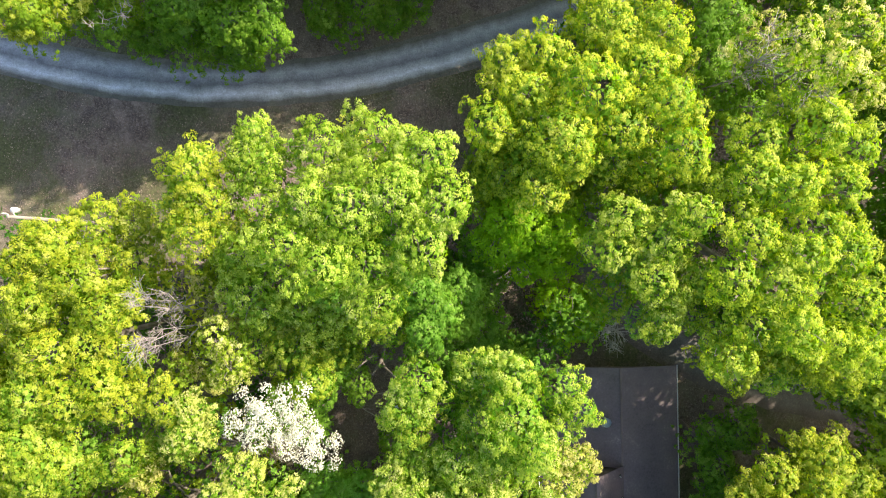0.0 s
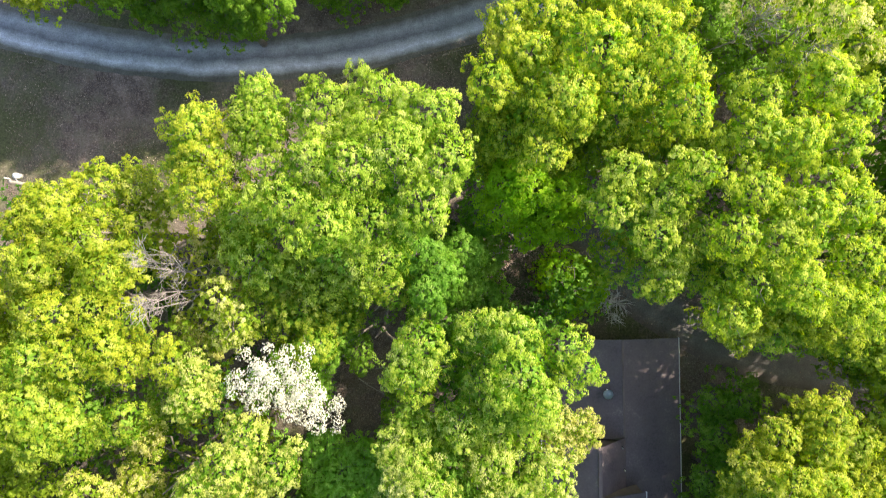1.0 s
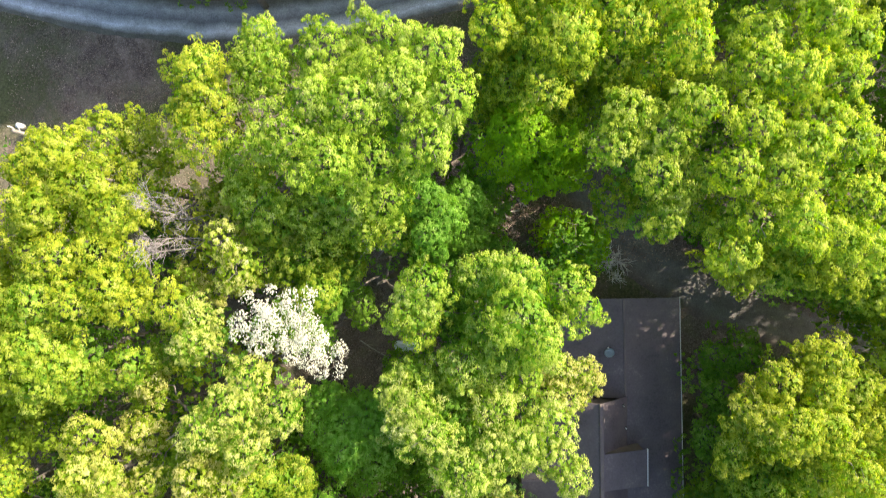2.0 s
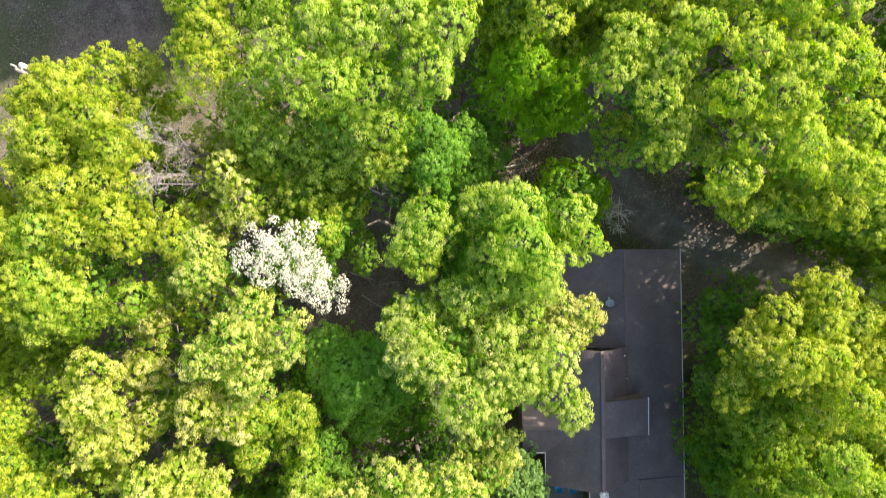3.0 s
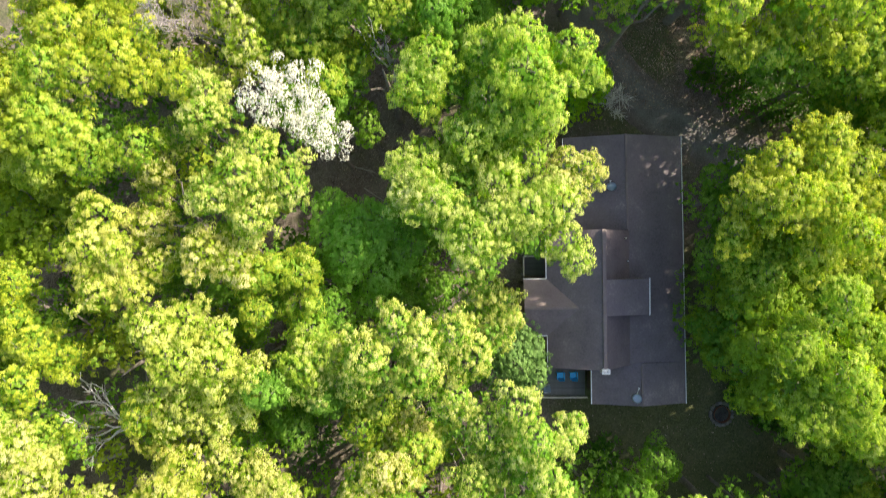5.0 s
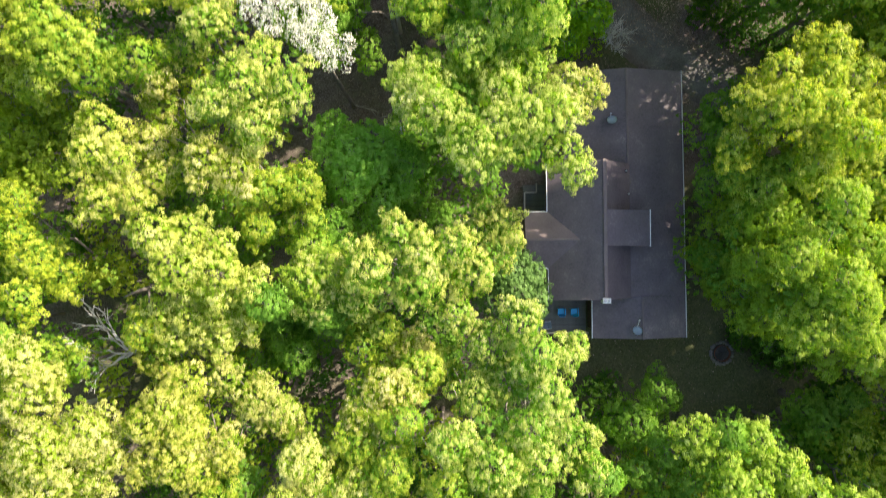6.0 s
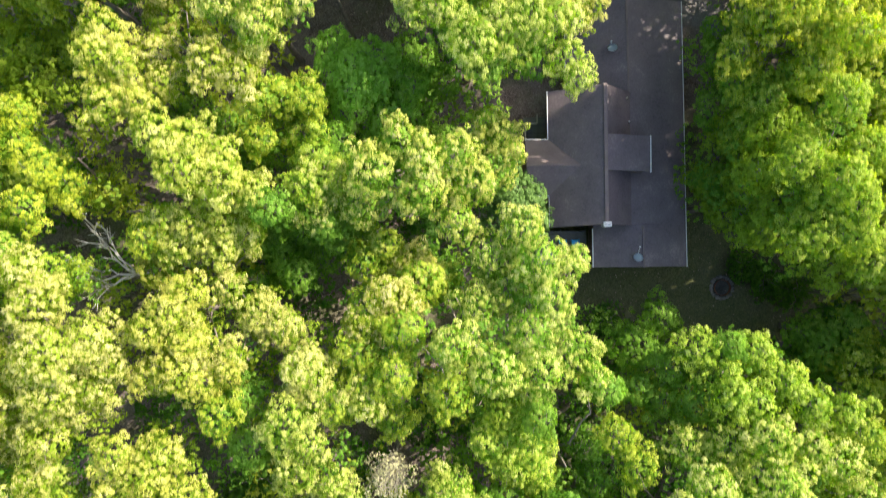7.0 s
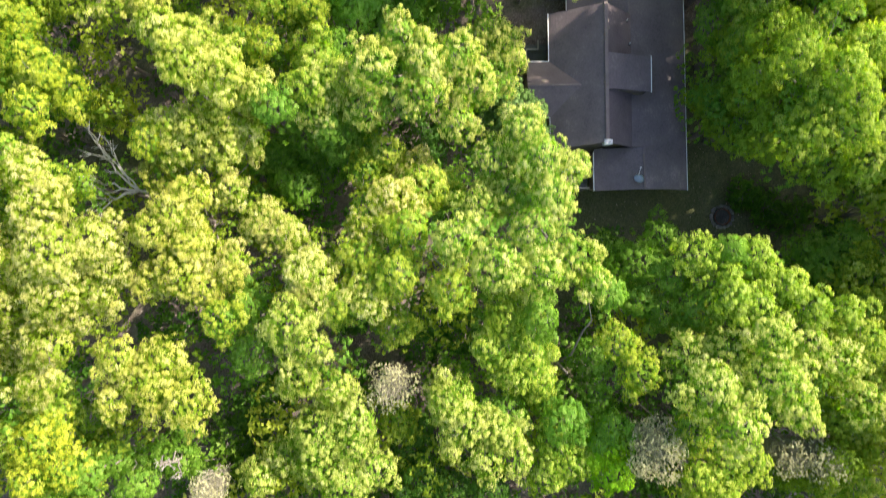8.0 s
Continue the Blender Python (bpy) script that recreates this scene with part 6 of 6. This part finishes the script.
def build_lounger(x, y, z, turn):
    c = thing("deck_lounger", (x, y, z), "folded grey-blue cloth lounger lying on the deck", "lounger", "loungers on the deck")
    c.rotation_euler = (0, 0, radians(turn))
    bm = bmesh.new()
    for yy in (-0.28, 0.28):
        box(bm, -0.6, yy - 0.02, 0.22, 0.6, yy + 0.02, 0.26, 0.008)
    for xx in (-0.5, 0.5):
        for yy in (-0.28, 0.28):
            box(bm, xx - 0.02, yy - 0.02, 0, xx + 0.02, yy + 0.02, 0.23)
    part("frame", bm, STEEL, c)
    bm = bmesh.new()
    for k in range(4):
        box(bm, -0.58 + 0.3 * k, -0.26, 0.25, -0.3 + 0.3 * k, 0.26, 0.31 + 0.02 * (k % 2), 0.025)
    part("cushion", bm, GREYBLUE, c)


def build_tank():
    """A horizontal propane tank with rounded ends on saddles."""
    t = thing("propane_tank", (-2.92, -12.47, ground_z(-2.9, -12.47)), "white horizontal propane tank on low saddles", "tank")
    t.rotation_euler = (0, 0, radians(-3))
    bm = bmesh.new()
    L, R = 0.78, 0.39
    pts, rad = [], []
    for i in range(6):
        a = (i / 5) * math.pi / 2
        pts.append((-L - R * 0.85 * math.cos(a), 0, 0.62))
        rad.append(max(R * math.sin(a), 0.02))
    for i in range(6):
        a = math.pi / 2 * (1 - i / 5)
        pts.append((L + R * 0.85 * math.cos(a), 0, 0.62))
        rad.append(max(R * math.sin(a), 0.02))
    tube(bm, pts, rad, 24)
    part("vessel", bm, TANKPAINT, t, smooth=True)
    bm = bmesh.new()
    bmesh.ops.create_cone(bm, segments=16, radius1=0.17, radius2=0.15, depth=0.16, cap_ends=True, matrix=Matrix.Translation((0.12, 0, 1.06)))
    bmesh.ops.bevel(bm, geom=[e for e in bm.edges if e.calc_length() < 0.08], offset=0.02, segments=2, affect="EDGES")
    part("valve_dome", bm, TANKPAINT, t, "grey domed valve cover")
    for x in (-0.55, 0.55):
        bm = bmesh.new()
        box(bm, x - 0.07, -0.32, 0, x + 0.07, 0.32, 0.3, 0.015)
        part("saddle", bm, STONE, t)


def build_firepit():
    p = thing("fire_pit", (21.85, -30.3, ground_z(21.85, -30.3)), "round fire pit ringed with grey field stones, ash inside", "fire pit")
    rng = fresh()
    bm = bmesh.new()
    bmesh.ops.create_circle(bm, cap_ends=True, segments=28, radius=0.72, matrix=Matrix.Translation((0, 0, 0.05)))
    part("ash_bed", bm, ASH, p)
    bm = bmesh.new()
    bmesh.ops.create_cone(bm, segments=24, radius1=0.62, radius2=0.66, depth=0.28, cap_ends=False, matrix=Matrix.Translation((0, 0, 0.16)))
    bmesh.ops.solidify(bm, geom=list(bm.faces), thickness=0.02)
    part("steel_ring", bm, RUST, p)
    for i in range(19):
        a = i * 2 * math.pi / 19 + rng.normal(0, 0.04)
        bm = bmesh.new()
        bmesh.ops.create_icosphere(bm, subdivisions=2, radius=0.155)
        s = rng.uniform(0.8, 1.25, 3)
        for v in bm.verts:
            k = 1 + 0.22 * noise.noise((v.co.x * 7 + i * 5, v.co.y * 7, v.co.z * 7))
            v.co = Vector((v.co.x * s[0] * k, v.co.y * s[1] * k, v.co.z * 0.75 * k))
        o = part("stone", bm, HEARTHSTONE, p, smooth=True)
        o.location = (0.88 * math.cos(a), 0.88 * math.sin(a), 0.08)
        o.rotation_euler = (0, 0, a)
    for i in range(4):
        bm = bmesh.new()
        a = rng.uniform(0, 3.14)
        tube(bm, [(-0.35 * math.cos(a), -0.35 * math.sin(a), 0.12 + 0.03 * i), (0.32 * math.cos(a), 0.32 * math.sin(a), 0.16 + 0.03 * i)], [0.05, 0.04], 7)
        part("charred_log", bm, ASH, p)


def build_pole():
    """A power pole whose head stands beside the lane: pole, insulators, transformer can."""
    px, py = -24.8, 1.85
    g = ground_z(px, py)
    p = thing("power_pole", (px, py, g), "weathered grey wooden power pole with a white transformer", "power pole")
    hz = 14.0 - g
    bm = bmesh.new()
    tube(bm, [(0, 0, -0.5), (0, 0, 5), (0, 0, hz)], [0.15, 0.13, 0.09], 12)
    part("shaft", bm, POLEWOOD, p, smooth=True)
    bm = bmesh.new()
    bmesh.ops.create_cone(bm, segments=18, radius1=0.16, radius2=0.16, depth=0.6, cap_ends=True, matrix=Matrix.Translation((-0.15, 0.42, hz - 0.9)))
    bmesh.ops.bevel(bm, geom=[e for e in bm.edges if abs(e.verts[0].co.z - e.verts[1].co.z) < 0.01], offset=0.05, segments=3, affect="EDGES")
    part("transformer", bm, WHITE, p, "white transformer can", smooth=True)
    bm = bmesh.new()
    tube(bm, [(0, 0.1, hz - 0.1), (0, 0.16, hz + 0.1), (0, 0.16, hz + 0.42)], [0.035, 0.05, 0.03], 8)
    part("insulator", bm, WHITE, p)
    bar("bracket", (0, 0, hz - 0.7), (-0.15, 0.25, hz - 0.7), 0.06, 0.06, STEEL, p)
    return px, py, g + hz


def cable(a, b, sag, label):
    bm = bmesh.new()
    pts = []
    for i in range(25):
        t = i / 24
        q = Vector(a).lerp(Vector(b), t)
        q.z -= sag * 4 * t * (1 - t)
        pts.append(tuple(q))
    tube(bm, pts, [0.0045] * 25, 4)
    tagged(part("power_line", bm, CABLE, None), label, "cable", "power lines")


def fallen_log(x, y, turn, length, r, mat, label):
    rng = fresh()
    o = thing("fallen_log", (x, y, ground_z(x, y) + r * 0.7), label, "log", "fallen wood")
    o.rotation_euler = (0, 0, radians(turn))
    bm = bmesh.new()
    tube(bm, curved((-length / 2, 0, 0), (length / 2, 0, 0.03), 0.02, rng, 7, 0.012), [r, r * 0.95, r * 0.9, r * 0.85, r * 0.8, r * 0.7, r * 0.6], 8)
    part("stem", bm, mat, o, smooth=True)
    for k in range(3):
        s = rng.uniform(-0.3, 0.4) * length
        w = rng.uniform(-1, 1)
        bm = bmesh.new()
        tube(bm, [(s, 0, 0.02), (s + 0.3, 0.35 * w, 0.12), (s + 0.7, 0.8 * w, 0.15)], [r * 0.4, r * 0.3, r * 0.12], 5)
        part("stub", bm, mat, o)


def litter_patch(n, x0, y0, x1, y1, size, seed):
    rng = np.random.default_rng(seed)
    xy = np.stack([rng.uniform(x0, x1, n), rng.uniform(y0, y1, n)], 1)
    keep = np.array([not (4.5 < a < 18.3 and -29 < b < -8) and not (b > 9 and abs(b - (12.7 + 0.0115 * (a + 17) ** 2)) < 2.3) for a, b in xy])
    xy = xy[keep]
    z = np.array([ground_z(a, b) for a, b in xy]) + 0.07
    pos = np.concatenate([xy, z[:, None]], 1)
    axis = unit(rng.normal(0, 0.35, (len(pos), 3)) + np.array([0, 0, 1.0]))
    ob = link_mesh("leaf_litter", quads("leaf_litter", blades(rng, pos, axis, size, 1, 1.2)), LEAF["litter"])
    tagged(ob, "scattered dry brown fallen leaves on the ground", "leaf litter", kind="stuff")


build_house()
build_vent_box()
build_vent_pipe(12.85, -17.85, 4.95)
build_vent_pipe(12.62, -16.2, 5.15)
build_dish(11.73, -12.45, 4.42, -160, 0.0, "grey-blue satellite dish on the low roof")
build_dish(13.45, -27.78, 4.62, 175, 0.35, "grey-blue satellite dish on a long white arm")
deck("deck", 6.4, -28.2, 10.4, -25.6, 2.1, [((6.4, -28.2), (10.4, -28.2)), ((6.4, -28.2), (6.4, -25.7))], "weathered grey board deck with a pale handrail")
deck("porch", 5.6, -19.0, 7.3, -16.8, 1.95, [((5.6, -17.5), (6.5, -17.5)), ((6.5, -17.5), (6.5, -16.8)), ((5.6, -19.0), (5.6, -17.5))], "small shaded wooden porch with a pale rail")
build_chair(8.45, -26.62, 2.1, 180, "bright blue moulded garden armchair on the deck")
build_chair(9.44, -26.62, 2.1, 184, "bright blue moulded garden armchair on the deck")
build_lounger(7.1, -27.75, 2.1, 8)
build_tank()
build_firepit()
POLE = build_pole()
cable(POLE, (30.0, 20.6, 11.5), 0.9, "thin grey overhead power line over the lane")
cable((POLE[0], POLE[1] + 0.2, POLE[2] - 1.1), (30.0, 19.8, 10.4), 1.0, "thin grey overhead power line over the lane")
cable(POLE, (-60.0, 14.0, 14.0), 1.0, "thin grey overhead power line running off from the pole")
fallen_log(4.6, -2.2, 12, 2.4, 0.11, DEADWOOD, "pale rotting log on brown leaf litter")
fallen_log(5.6, -1.2, -35, 1.7, 0.07, DEADWOOD, "pale broken branch on brown leaf litter")
fallen_log(-5.6, -12.8, -32, 2.6, 0.05, DEADWOOD, "thin pale fallen branch on bare soil")
fallen_log(-4.6, -11.2, 10, 1.6, 0.04, DEADWOOD, "thin pale fallen branch on bare soil")
fallen_log(-6.9, -10.6, -15, 2.2, 0.06, DEADWOOD, "thin pale fallen branch on bare soil")
fallen_log(-27.7, -33.6, 14, 3.2, 0.2, DEADWOOD, "thick pale rotting log in a dark gap")
litter_patch(15000, -34, 0, 3, 20, 0.11, 5)
litter_patch(4500, -9, -16, 14, 1, 0.12, 6)
litter_patch(4500, 11, -6, 23, 1.5, 0.13, 12)
litter_patch(3500, 2, -7.5, 8.5, 0, 0.15, 8)
litter_patch(1000, -9, -16, -1, -8, 0.11, 9)
litter_patch(2600, 4, -37, 30, -4, 0.12, 7)
